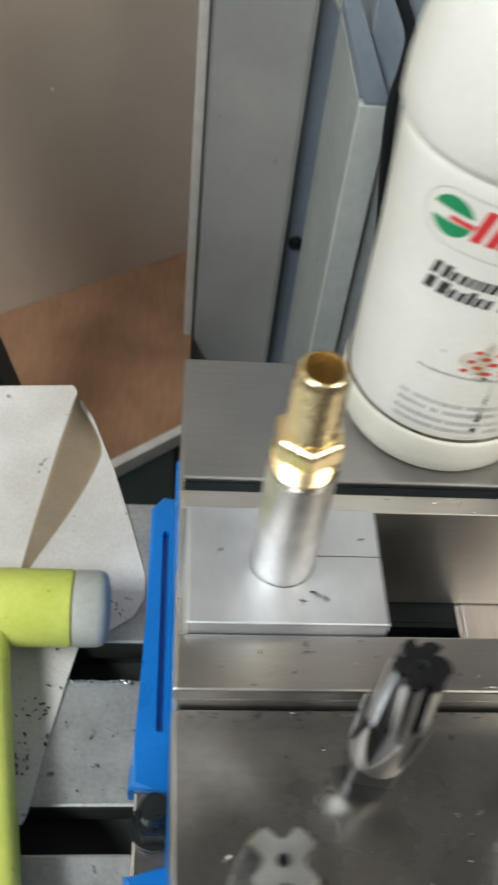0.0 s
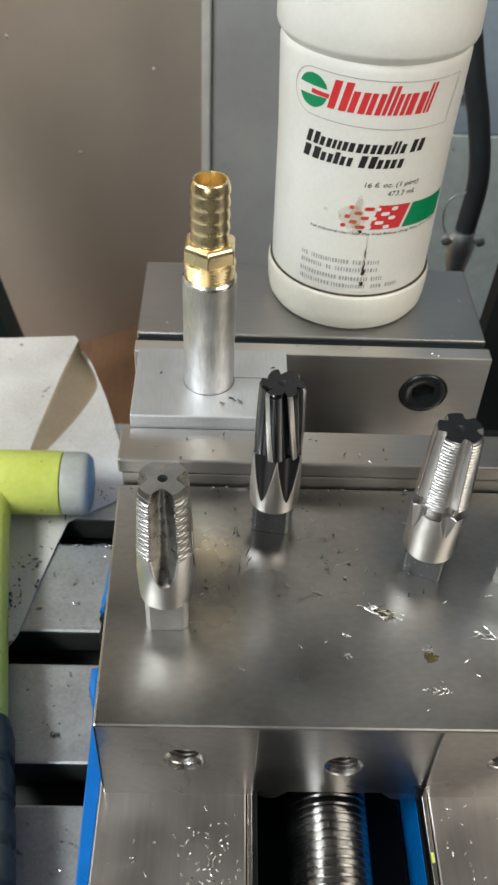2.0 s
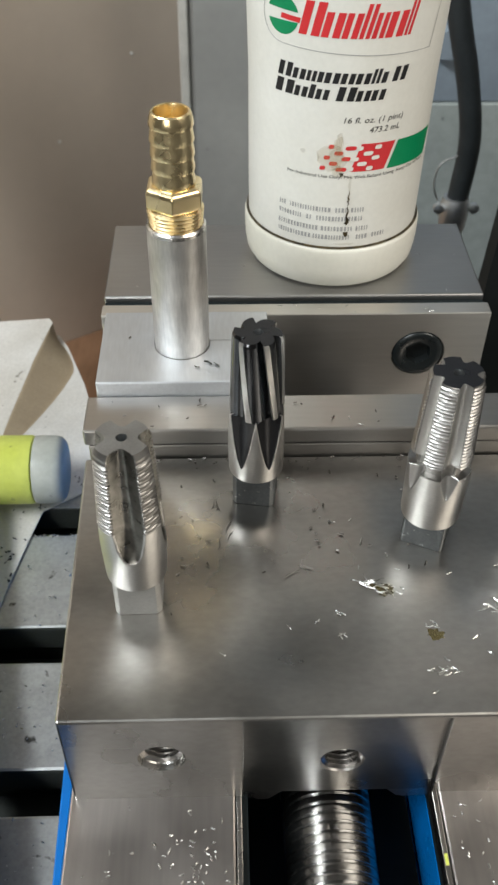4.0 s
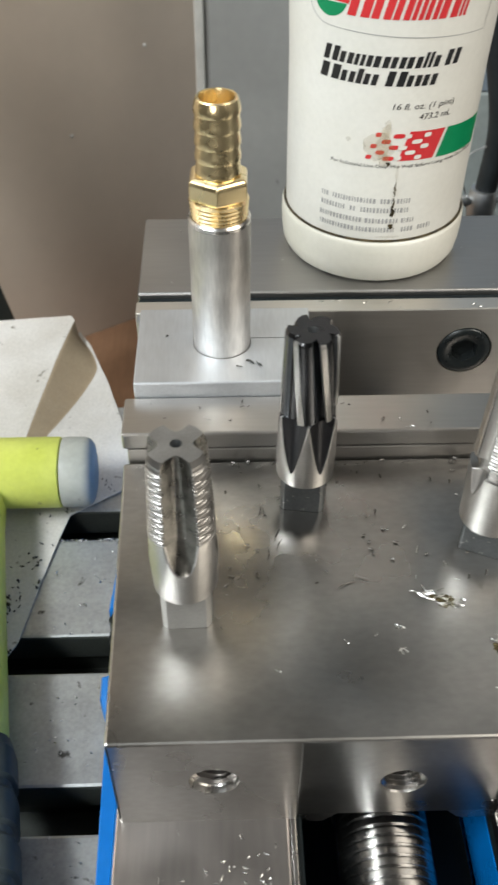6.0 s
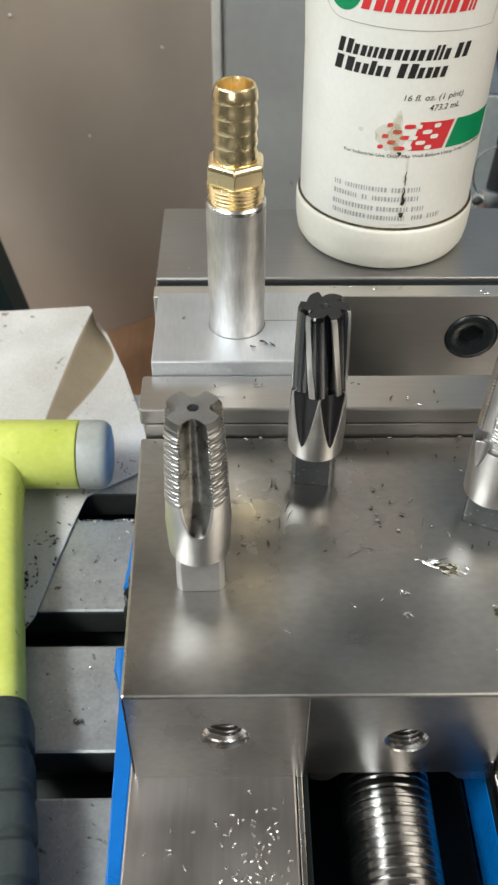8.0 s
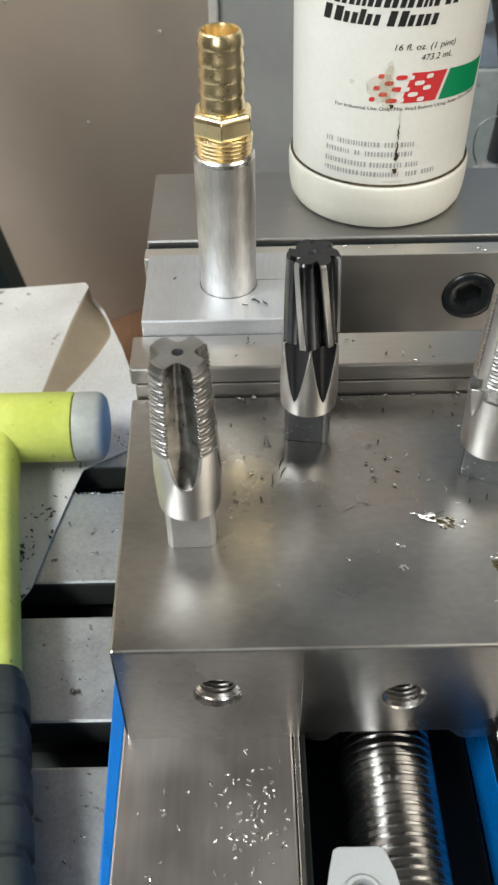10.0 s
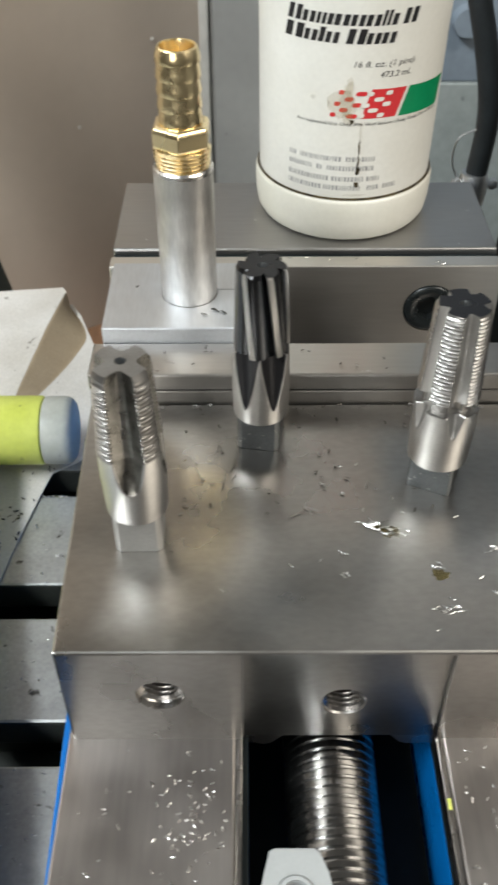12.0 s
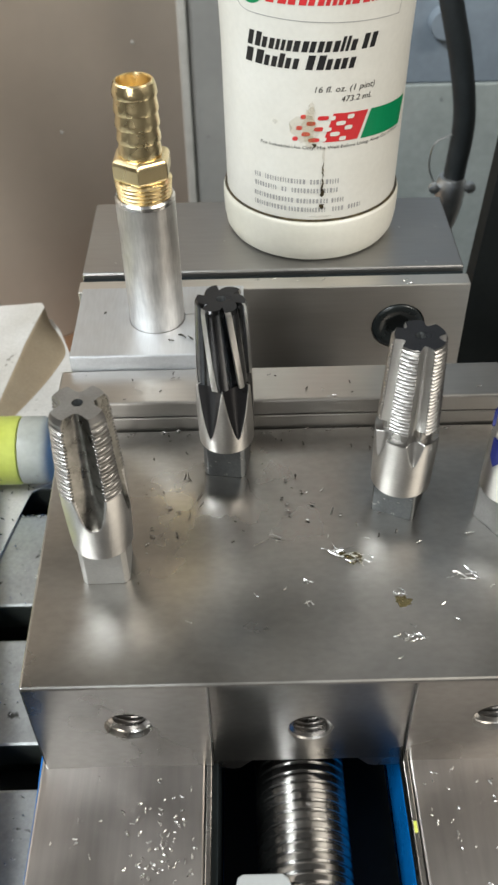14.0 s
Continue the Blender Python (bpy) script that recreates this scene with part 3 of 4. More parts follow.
    for (xa, za), (xb, zb) in zip(tongue[1:-1], tongue[2:-1]):
        if min(za, zb) < 0.0002:
            q = [(xa, 0.0003), (xa, min(za, 0.0002)), (xb, min(zb, 0.0002)), (xb, 0.0003)]
            prism(bm, q, -0.1757, -0.100, "y")
    bmesh.ops.remove_doubles(bm, verts=bm.verts, dist=0.00001)
    part("jaw_tongue", bm, STEEL_FACE, mj)
    part("nut_block", box(bmesh.new(), (-0.012, -0.168, -0.030), (0.017, -0.100, 0.0001), 0.002), GRIME_SHADE, v, "black oily screw nut")
    bm = box(bmesh.new(), (-0.0778, -0.0748, 0.0504), (0.0790, -0.0563, 0.0572), 0.0008)
    step = part("jaw_plate", bm, STEEL_PLATE, v, "bright jaw plate standing above the movable jaw")
    part("plate_foot", box(bmesh.new(), (-0.0764, -0.0744, 0.0004), (0.0782, -0.0563, 0.0498), 0.0005), STEEL_PLATE, step)
    part("joint", box(bmesh.new(), (-0.0758, -0.0738, 0.0497), (0.0776, -0.0565, 0.0505)), GRIME_SHADE, step, "dark oily joint")
    # clamp studs in the side notches
    for x in (-0.0822, 0.0902):
        st = part("clamp_stud", lathe(bmesh.new(), [(0.0055, TABLE_Z + 0.002), (0.0055, -0.024), (0.0048, -0.0225)], 24, (x, -0.083, 0)), BLACK, v, "black clamping stud", True)
        part("washer", lathe(bmesh.new(), [(0.0060, -0.0475), (0.0092, -0.0475), (0.0092, -0.0445), (0.0060, -0.0445)], 32, (x, -0.083, 0), closed=True), BLACK, st, smooth=True)
        part("nut", lathe(bmesh.new(), [(0.0078, -0.0444), (0.0082, -0.0435), (0.0082, -0.0330), (0.0074, -0.0315)], 6, (x, -0.083, 0)), BLACK, st, "oily hex nut")
        part("clamp_ledge", box(bmesh.new(), (x - 0.0080, -0.1005, TABLE_Z + 0.0006), (x + 0.0080, -0.0675, -0.0480), 0.0008), STEEL_FACE, v, "machined clamping ledge")


# ---- work clamped in the vise ----
def workpieces():
    b = thing("aluminium_block", "milled aluminium clamping block held in the vise jaws", "clamping block")
    cx, cy, r = -0.0443, -0.0330, 0.0104
    main = part("block_body", box(bmesh.new(), (-0.0745, -0.0560, 0.0006), (-0.0120, -0.0128, 0.0632), 0.0006), ALU, b, "milled aluminium")
    cut(main, [cylinder(r, 0.02, 0.07, (cx, cy, 0), n=64), box(bmesh.new(), (cx, cy + 0.0014, 0.01), (0.0, cy + 0.0018, 0.07))])
    s = thing("steel_sleeve", "turned steel sleeve standing in the aluminium block", "sleeve", (cx, cy, 0))
    part("rim", lathe(bmesh.new(), [(0.0076, 0.1119), (0.0076, 0.1128), (0.0082, 0.1136), (0.0095, 0.1138), (0.0101, 0.1131), (0.0101, 0.1119)], 72, closed=True), ROD_RIM, s, "bright chamfered rim", True)
    prof = [(0.0076, 0.100), (0.0076, 0.1118), (0.0101, 0.1118), (0.0101, 0.024), (0.009, 0.0235), (0.0076, 0.024)]
    part("sleeve_wall", lathe(bmesh.new(), prof, 72, closed=True), ROD, s, smooth=True)
    h = thing("hose_barb", "shiny brass hose barb fitting screwed into the steel sleeve", "pipe fitting", (cx, cy, 0))
    # tapered pipe thread
    prof = [(0.0050, 0.1045)]
    z = 0.1045
    while z < 0.1196:
        w = 0.0073 + (z - 0.1045) * 0.10
        prof += [(w, z), (w + 0.0009, z + 0.0007), (w, z + 0.0014)]
        z += 0.0014
    prof += [(0.0075, 0.1206), (0.0050, 0.1206)]
    part("pipe_thread", lathe(bmesh.new(), prof, 56, closed=True), BRASS, h, smooth=True, angle=25)
    hx = bmesh.new()
    lathe(hx, [(0.0086, 0.1200), (0.0098, 0.1207), (0.0103, 0.1214), (0.0103, 0.1262), (0.0098, 0.1273), (0.0085, 0.1281)], 6)
    bmesh.ops.rotate(hx, verts=hx.verts, cent=(0, 0, 0), matrix=Matrix.Rotation(radians(-92), 3, "Z"))
    bmesh.ops.bevel(hx, geom=list(hx.edges), offset=0.0003, segments=1, affect="EDGES")
    part("hex", hx, BRASS, h, "brass hexagon")
    prof = [(0.0050, 0.1275), (0.0066, 0.1275)]
    for z0, z1 in ((0.1281, 0.1328), (0.1328, 0.1375), (0.1375, 0.1422), (0.1422, 0.1472), (0.1472, 0.1508)):
        prof += [(0.0066, z0), (0.0071, z0 + 0.0001), (0.0072, z0 + 0.0006), (0.0070, z0 + 0.0022), (0.0066, z1 - 0.0001)]
    prof += [(0.0064, 0.1513), (0.0060, 0.1517), (0.0055, 0.1516), (0.0053, 0.1508)]
    part("barbed_tail", lathe(bmesh.new(), prof, 64, closed=True), BRASS, h, "barbed brass tail", True, 20)


# ---- pipe taps and reamer ----
def tap(name, label, place, turn, r_top, r_mid, r_shank, af, z_sq, z_shank, z_head, z_top, flutes, depth, half, pitch=0.0014, tooth=0.0006, r_foot=None,
        head_mat=None, neck=0.0, phase=0.0, swirl=0.0, runout=0.010, sq_mat=None, top_mat=None, chamfer=0.002, flute_mat=None, arch=0.5, lead=0.0, run_mat=None, ratchet=None, round_by=2.0):
    """Heights from the jaw top: the square ends at z_sq, the shank at z_shank, threads run from z_head to z_top.
    ratchet is the angle and height of one cutting edge on a head whose lands have a steep face and a long sloping back."""
    t = thing(name, label, "reamer" if "reamer" in name else "tap", place, turn, group="taps standing on the vise jaw")
    n = 432 if ratchet else 324

    def twist(z):
        return ratchet[0] + swirl * (z - ratchet[1]) if ratchet else swirl * (z - z_sq)

    def blade(a, z):
        """Ratchet-toothed section: land, sloping back, hollow and steep cutting face."""
        p = ((a - twist(z)) * flutes / (2 * math.pi) + 0.00001) % 1.0
        r = r_mid + (r_top - r_mid) * (z - z_head) / (z_top - z_head) - max(0.0, z - (z_top - chamfer)) * 0.45
        if p < 0.23:
            drop = 0.06 * max(0.0, (p - 0.21) / 0.02)
        elif p < 0.92:
            drop = 0.06 + 0.94 * ((p - 0.23) / 0.69) ** 1.7
        else:
            drop = 1.0 - max(0.0, (p - 0.93) / 0.07) ** 1.5
        return r - depth * drop, not 0.0 <= p < 0.205

    def radius(a, z):
        if z < z_shank:
            r = r_shank + ((r_foot or r_shank) - r_shank) * min(1.0, max(0.0, (z_shank - z) / (z_shank - z_sq)) ** 1.3)
        elif z < z_head:
            r = r_shank - neck
        else:
            u = (z - z_head) / (z_top - z_head)
            r = r_mid + (r_top - r_mid) * u
            if tooth:
                bite = tooth * min(1.0, max(0.0, (z_top - lead - z) / 0.002))
                u = (z / pitch - a / (2 * math.pi)) % 1.0
                r -= bite * max(0.0, 1 - abs(u - 0.5) / 0.33) + (tooth - bite) * 0.3
        if z > z_top - chamfer:
            r -= (z - (z_top - chamfer)) * 0.45
        run = min(1.0, max(0.0, (z - (z_shank - runout)) / runout))
        deep = depth * run ** 0.7
        best, base, inside = 0.0, r, False
        if tooth and z > z_head:
            base = r_mid + (r_top - r_mid) * (z - z_head) / (z_top - z_head)
        if run > 0:
            h = half * run ** arch
            for f in range(flutes):
                d = (a - phase - (0.0 if ratchet else swirl * (z - z_sq)) - 2 * math.pi * f / flutes + math.pi) % (2 * math.pi) - math.pi
                if abs(d) < h:
                    best = max(best, deep * (1 - abs(d / h) ** round_by) ** 0.78)
                    inside = abs(d) < h * 0.97
        return min(r, base - best) if best else r, inside

    def skin(name, z0, z1, step, mat, close_top, label=""):
        bm = bmesh.new()
        rows = max(2, int((z1 - z0) / step))
        rings, flag = [], []
        head = name == "cutting_head"
        levels = [(z0 + (z1 - z0) * k / rows, blade if ratchet and head else radius) for k in range(rows + 1)]
        if head:
            levels.insert(0, (z0 - 0.000001, radius))
        for z, section in levels:
            ring, fl = [], []
            for i in range(n):
                a = 2 * math.pi * i / n + (twist(z) if head else 0.0)
                r, inside = section(a, z)
                ring.append(bm.verts.new((r * math.sin(a), -r * math.cos(a), z)))
                fl.append(inside)
            rings.append(ring)
            flag.append(fl)
        rows = len(rings) - 1
        for k in range(rows):
            for i in range(n):
                j = (i + 1) % n
                f = bm.faces.new((rings[k][i], rings[k][j], rings[k + 1][j], rings[k + 1][i]))
                if flag[k][i] and flag[k][j]:
                    f.material_index = 1
        if close_top:
            turn_top = twist(z1)
            hole = [bm.verts.new((0.0015 * math.sin(2 * math.pi * i / n + turn_top), -0.0015 * math.cos(2 * math.pi * i / n + turn_top), z1)) for i in range(n)]
            pit = [bm.verts.new((0.0006 * math.sin(2 * math.pi * i / n + turn_top), -0.0006 * math.cos(2 * math.pi * i / n + turn_top), z1 - 0.0030)) for i in range(n)]
            for i in range(n):
                j = (i + 1) % n
                f = bm.faces.new((rings[-1][i], rings[-1][j], hole[j], hole[i]))
                f.material_index = 2
                # centre pit borrows the dark square steel, so its shade is in the colour
                bm.faces.new((hole[i], hole[j], pit[j], pit[i])).material_index = 3
            bm.faces.new(pit).material_index = 3
        ob = part(name, bm, mat, t, label, True, 65 if name == "shank" else 38)
        ob.data.materials.append((run_mat if name == "shank" else None) or flute_mat or mat)
        ob.data.materials.append(top_mat or mat)
        ob.data.materials.append(TAP_OXSQ)
        return ob

    bm = bmesh.new()
    pts = []
    for i in range(n):
        a = 2 * math.pi * (i + 0.5) / n
        r = min(af / 2 / max(abs(math.cos(a)), abs(math.sin(a))), (r_foot or r_shank) * 1.0)
        pts.append((r * math.sin(a), -r * math.cos(a)))
    prism(bm, pts, 0.0, z_sq + 0.0008, bevel=0.0004)
    part("square_drive", bm, sq_mat or TAP_SQ, t, "dull grey square drive end", True, 30)
    skin("shank", z_sq, z_shank, 0.00015 if ratchet else 0.0003, TAP, False, "bright ground shank")
    skin("cutting_head", z_shank, z_top, 0.00012 if tooth else 0.0005, head_mat or TAP, True)
    # face above the square
    part("shoulder", lathe(bmesh.new(), [((r_foot or r_shank) * 0.95, z_sq - 0.0003), ((r_foot or r_shank) * 0.995, z_sq + 0.0003)], 60), TAP, t)
    return t


def taps():
    J = 0.0446
    tap("pipe_tap", "bright steel pipe tap with four wide flutes standing upright", (-0.0551, -0.1352, J), 1, 0.0084, 0.0100, 0.0097, 0.0140, 0.0135, 0.0370, 0.0375, 0.0655,
        4, 0.0042, 0.48, round_by=2.4, phase=0.0, head_mat=TAP_LAND, runout=0.0110, chamfer=0.0016, lead=0.0022, top_mat=TAP_SQ, sq_mat=TAP_SQ_PALE, flute_mat=TAP_FLUTE, tooth=0.0010, pitch=0.00125, r_foot=0.0089, arch=0.33)
    tap("pipe_reamer", "taper pipe reamer with black flutes and bright lands", (-0.0187, -0.0915, J), -9, 0.0077, 0.0087, 0.0096, 0.0139, 0.0122, 0.0380, 0.0375, 0.0662,
        6, 0.0028, 0.515, tooth=0, phase=0.61, sq_mat=TAP_OXSQ, swirl=-15.0, r_foot=0.0089, top_mat=TAP_OX, head_mat=TAP, flute_mat=TAP_DARK, run_mat=TAP_OX, runout=0.0205, chamfer=0.001, arch=0.62,
        ratchet=(0.61, 0.048))
    tap("pipe_tap", "bright steel pipe tap with five flutes and dark end", (0.0361, -0.1112, J), -24, 0.0080, 0.0094, 0.0097, 0.0138, 0.0110, 0.0328, 0.0366, 0.0662,
        5, 0.0030, 0.29, tooth=0.0006, pitch=0.00125, phase=0.53, r_foot=0.0093, sq_mat=TAP_OXSQ, neck=0.0023, top_mat=TAP_OX, head_mat=TAP_LAND, flute_mat=TAP, runout=0.0085, chamfer=0.0015, arch=0.7)
    d = tap("pipe_tap", "larger steel pipe tap with blue dye on its threads", (0.0690, -0.1185, J), -58, 0.0078, 0.0098, 0.0097, 0.0160, 0.0140, 0.0300, 0.0315, 0.0710,
            5, 0.0034, 0.40, phase=0.50, top_mat=TAP_SQ, runout=0.012, tooth=0.0008, pitch=0.00135)
    for k, (a0, z0, z1) in enumerate(((-1.35, 0.031, 0.040), (-0.12, 0.026, 0.036), (0.95, 0.030, 0.038))):
        bm = bmesh.new()
        rows = []
        for i in range(7):
            a = a0 + 0.075 * (i - 3)
            rows.append([bm.verts.new((q * math.sin(a), -q * math.cos(a), z)) for z, q in ((z0 + 0.001 * abs(i - 3), 0.00985), (z1, 0.0099), (z1, 0.0088), (z0 + 0.001 * abs(i - 3), 0.0088))])
        for lo, hi in zip(rows, rows[1:]):
            for q in range(4):
                bm.faces.new((lo[q], lo[(q + 1) % 4], hi[(q + 1) % 4], hi[q]))
        bm.faces.new(rows[0]), bm.faces.new(rows[-1])
        part("dye_mark", bm, BLUE_MARK, d, "dark blue dye")


# ---- cutting-fluid bottle ----
BX, BY, BZ = 0.0170, 0.0393, 0.0616
UP = 0.0029  # height of the label and wall above the low base band


def body_radius(z):
    """Radius of the bottle's wall at a height above the world's origin."""
    return float(np.interp(z, (0.078, 0.100, 0.135, 0.172), (0.0347, 0.0350, 0.0354, 0.0368)))


def on_wall(s, z, lift):
    a = s / 0.035
    r = body_radius(z) + lift
    return (r * math.sin(a), -r * math.cos(a), z - BZ + UP)


def wrap_polygon(bm, outline, lift=0.00012, cell=0.002):
    """A flat outline in (arc, height), cut into narrow strips and laid on the bottle."""
    tmp = bmesh.new()
    f = tmp.faces.new([tmp.verts.new((s, z, 0)) for s, z in outline])
    bmesh.ops.triangulate(tmp, faces=[f])
    s0, s1 = min(p[0] for p in outline), max(p[0] for p in outline)
    s = math.floor(s0 / cell) * cell + cell
    while s < s1:
        bmesh.ops.bisect_plane(tmp, geom=tmp.verts[:] + tmp.edges[:] + tmp.faces[:], plane_co=(s, 0, 0), plane_no=(1, 0, 0))
        s += cell
    made = {v: bm.verts.new(on_wall(v.co.x, v.co.y, lift)) for v in tmp.verts}
    for f in tmp.faces:
        bm.faces.new([made[v] for v in f.verts])
    tmp.free()


def wrap_text(words, s, z, size, width=None, shear=0.0, lift=0.00014):
    """Words in the built-in font laid on the bottle with their baseline at z, starting at arc s."""
    cu = bpy.data.curves.new("words", "FONT")
    cu.body, cu.size, cu.shear, cu.resolution_u = words, size, shear, 3
    ob = new("words", cu)
    bpy.context.view_layer.update()
    me = bpy.data.meshes.new_from_object(ob.evaluated_get(bpy.context.evaluated_depsgraph_get()))
    bpy.data.objects.remove(ob)
    bm = bmesh.new()
    bm.from_mesh(me)
    x1 = max(v.co.x for v in bm.verts)
    k = width / x1 if width else 1.0
    for v in bm.verts:
        v.co = on_wall(s + v.co.x * k, z + v.co.y, lift)
    return bm


def letter_bars(name, mat, parent, s, z, widths, height, slant, wide=1.0):
    """A row of plain slanted bars in place of lettering; a minus sign marks a gap, widths over 10 are tall bars."""
    for w in widths:
        if w < 0:
            s -= w * 0.001
            continue
        tall = w > 10
        w, h = (w - 10 if tall else w) * 0.001 * wide, height * (1.0 if tall else 0.74)
        strokes = ((0.0, 0.40), (0.60, 1.0)) if w > 0.0025 else ((0.0, 1.0),)
        for u0, u1 in strokes:
            bm = bmesh.new()
            wrap_polygon(bm, [(s + w * u0, z), (s + w * u1, z), (s + w * u1 + slant * h, z + h), (s + w * u0 + slant * h, z + h)])
            part(name, bm, mat, parent)
        s += w + 0.00055 * wide


def bottle():
    b = thing("fluid_bottle", "white plastic cutting-fluid bottle with printed label on the fixed jaw", "bottle", (BX, BY, BZ))
    zb = BZ
    prof = [(0.0305, 0.0), (0.0338, 0.0008), (0.0353, 0.0032), (0.0360, 0.0075), (0.0363, 0.0125), (0.0363, 0.0140 + UP), (0.0359, 0.0153 + UP), (0.0352, 0.0158 + UP)]
    part("base_band", lathe(bmesh.new(), prof, 96), BAND, b, "yellowed plastic base band", True)
    part("joint_line", lathe(bmesh.new(), [(0.0350, 0.0157 + UP), (0.0357, 0.0160 + UP), (0.0350, 0.0164 + UP)], 96), OIL, b, "dark grimy seam")
    zs = np.linspace(0.0780, 0.1720, 24)
    prof = [(0.0340, 0.0160)] + [(body_radius(z), z - zb) for z in zs]
    prof += [(0.0366, 0.1125), (0.0362, 0.1135), (0.0364, 0.1142), (0.0380, 0.1158), (0.0386, 0.1175), (0.0386, 0.126), (0.0378, 0.136), (0.0355, 0.147), (0.0310, 0.156), (0.0245, 0.162),
             (0.0190, 0.1645), (0.0185, 0.166)]
    part("bottle_wall", lathe(bmesh.new(), [(r, h + UP) for r, h in prof], 128), PLASTIC, b, "off-white plastic", True, 35)
    prof = [(0.0205, 0.1662), (0.0208, 0.169), (0.0205, 0.183), (0.019, 0.1850)]
    cap = lathe(bmesh.new(), [(r, h + UP) for r, h in prof], 48)
    part("screw_cap", cap, PLASTIC, b, "white screw cap", True)
    rng = random.Random(7)
    lab = new("label")
    lab.parent = b
    lab["label"] = "printed label with red, green and black ink"
    # framed badge
    cs, cz = -0.0262, 0.1616
    arc = [(cs + 0.0088 * math.cos(radians(a)), cz + 0.0088 * math.sin(radians(a))) for a in range(90, 271, 12)]
    ring = arc + [(0.0286, 0.1508), (0.0322, 0.1690)]
    bm = bmesh.new()
    for p, q in zip(ring, ring[1:] + ring[:1]):
        u = Vector((q[0] - p[0], q[1] - p[1]))
        w = Vector((-u.y, u.x)).normalized() * 0.00013
        wrap_polygon(bm, [(p[0] - w.x, p[1] - w.y), (q[0] - w.x, q[1] - w.y), (q[0] + w.x, q[1] + w.y), (p[0] + w.x, p[1] + w.y)])
    part("badge_frame", bm, INK_GREY, lab)
    bm = bmesh.new()
    for a0, a1 in ((15, 162), (198, 345)):
        pts = [(-0.0263 + 0.0063 * math.cos(radians(a)), 0.1620 + 0.0063 * math.sin(radians(a))) for a in range(a0, a1 + 1, 7)]
        wrap_polygon(bm, pts)
    part("badge_disc", bm, INK_GREEN, lab)
    bm = bmesh.new()
    wrap_polygon(bm, [(-0.0270, 0.1609), (-0.0196, 0.1605), (-0.0192, 0.1622), (-0.0266, 0.1626)])
    part("badge_bar", bm, INK_RED, lab)
    # badge lettering as plain slanted shapes
    letter_bars("badge_bar", INK_RED, lab, -0.0200, 0.1572, (16.6, 5.6, 4.6, 13.2, 3.6, 5.8, 12.4), 0.0110, 0.24, 1.08)
    letter_bars("title_bar", INK_BLACK, lab, -0.0280, 0.1420, (14.6, 3.9, 2.8, 1.5, 4.2, 3.8, 4.0, 12.4, -0.1, 1.6, -1.6, 14.4), 0.0050, 0.24, 1.17)
    letter_bars("title_bar", INK_BLACK, lab, -0.0292, 0.1360, (16.2, 4.0, 11.6, 3.8, -2.2, 15.2, 3.9, 4.0), 0.0050, 0.24, 1.18)
    part("volume_text", wrap_text("16 fl. oz. (1 pint)", -0.0032, 0.1281, 0.0030, 0.0232, 0.2), INK_BLACK, lab)
    part("volume_text", wrap_text("473.2 mL", 0.0068, 0.1243, 0.0030, 0.0122, 0.2), INK_BLACK, lab)
    # chequered red band and green block
    def oval(bm, s, z, w, h, lift):
        pts = []
        for k in range(16):
            q = 2 * math.pi * k / 16
            ds = w * math.copysign(abs(math.cos(q)) ** 0.5, math.cos(q))
            dz = h * math.copysign(abs(math.sin(q)) ** 0.7, math.sin(q))
            pts.append((s + ds + 0.2 * dz, z + dz))
        wrap_polygon(bm, pts, lift)
    bm = bmesh.new()
    wrap_polygon(bm, [(0.0012, 0.1097), (0.0143, 0.1096), (0.0181, 0.1199), (0.0046, 0.1203)])
    for s, z, w in ((-0.0062, 0.1192, 0.0010), (-0.0034, 0.1168, 0.0016), (-0.0076, 0.1150, 0.0011), (-0.0052, 0.1128, 0.0015), (-0.0090, 0.1109, 0.0010),
                    (-0.0022, 0.1106, 0.0020), (-0.0006, 0.1147, 0.0017), (0.0009, 0.1188, 0.0020)):
        oval(bm, s, z, w, 0.0008, 0.00016)
    for s, z, w in ((0.0111, 0.1187, 0.0013), (0.0074, 0.1166, 0.0018), (0.0103, 0.1147, 0.0015), (0.0024, 0.1146, 0.0016), (0.0053, 0.1127, 0.0018), (0.0083, 0.1108, 0.0013),
                    (0.0014, 0.1108, 0.0009), (0.0042, 0.1187, 0.0011)):
        gap = bmesh.new()
        oval(gap, s, z, w, 0.0008, 0.00030)
        part("band_gap", gap, PLASTIC, lab)
    part("red_band", bm, INK_RED, lab)
    bm = bmesh.new()
    wrap_polygon(bm, [(0.0156, 0.1094), (0.0385, 0.1080), (0.0415, 0.1182), (0.0194, 0.1198)])
    part("green_band", bm, INK_GREEN, lab)
    part("notice_text", wrap_text("For Industrial Use Only. Mix Well Before Using. Keep Out of Reach", -0.0228, 0.1070, 0.0018, 0.060), INK_BLACK, lab)
    # address lines as plain bars
    bm = bmesh.new()
    for z0, ends in ((0.0930, (-0.0258, -0.0220, -0.0210, -0.0040, -0.0030, 0.0020, 0.0030, 0.0088)), (0.0893, (-0.0258, -0.0150, -0.0140, -0.0110, -0.0100, 0.0086)),
                     (0.0850, (-0.0261, -0.0090, -0.0080, 0.0045, 0.0055, 0.0110)), (0.0813, (-0.0260, -0.0120, -0.0110, 0.0040, 0.0060, 0.0115, 0.0125, 0.0185))):
        for s0, s1 in zip(ends[::2], ends[1::2]):
            s = s0
            while s < s1 - 0.0008:
                w = rng.uniform(0.0003, 0.0009)
                wrap_polygon(bm, [(s, z0), (s + w, z0), (s + w, z0 + 0.0019), (s, z0 + 0.0019)])
                s += w + 0.0006
    tagged(part("address_bar", bm, INK_GREY, lab), kind="stuff")
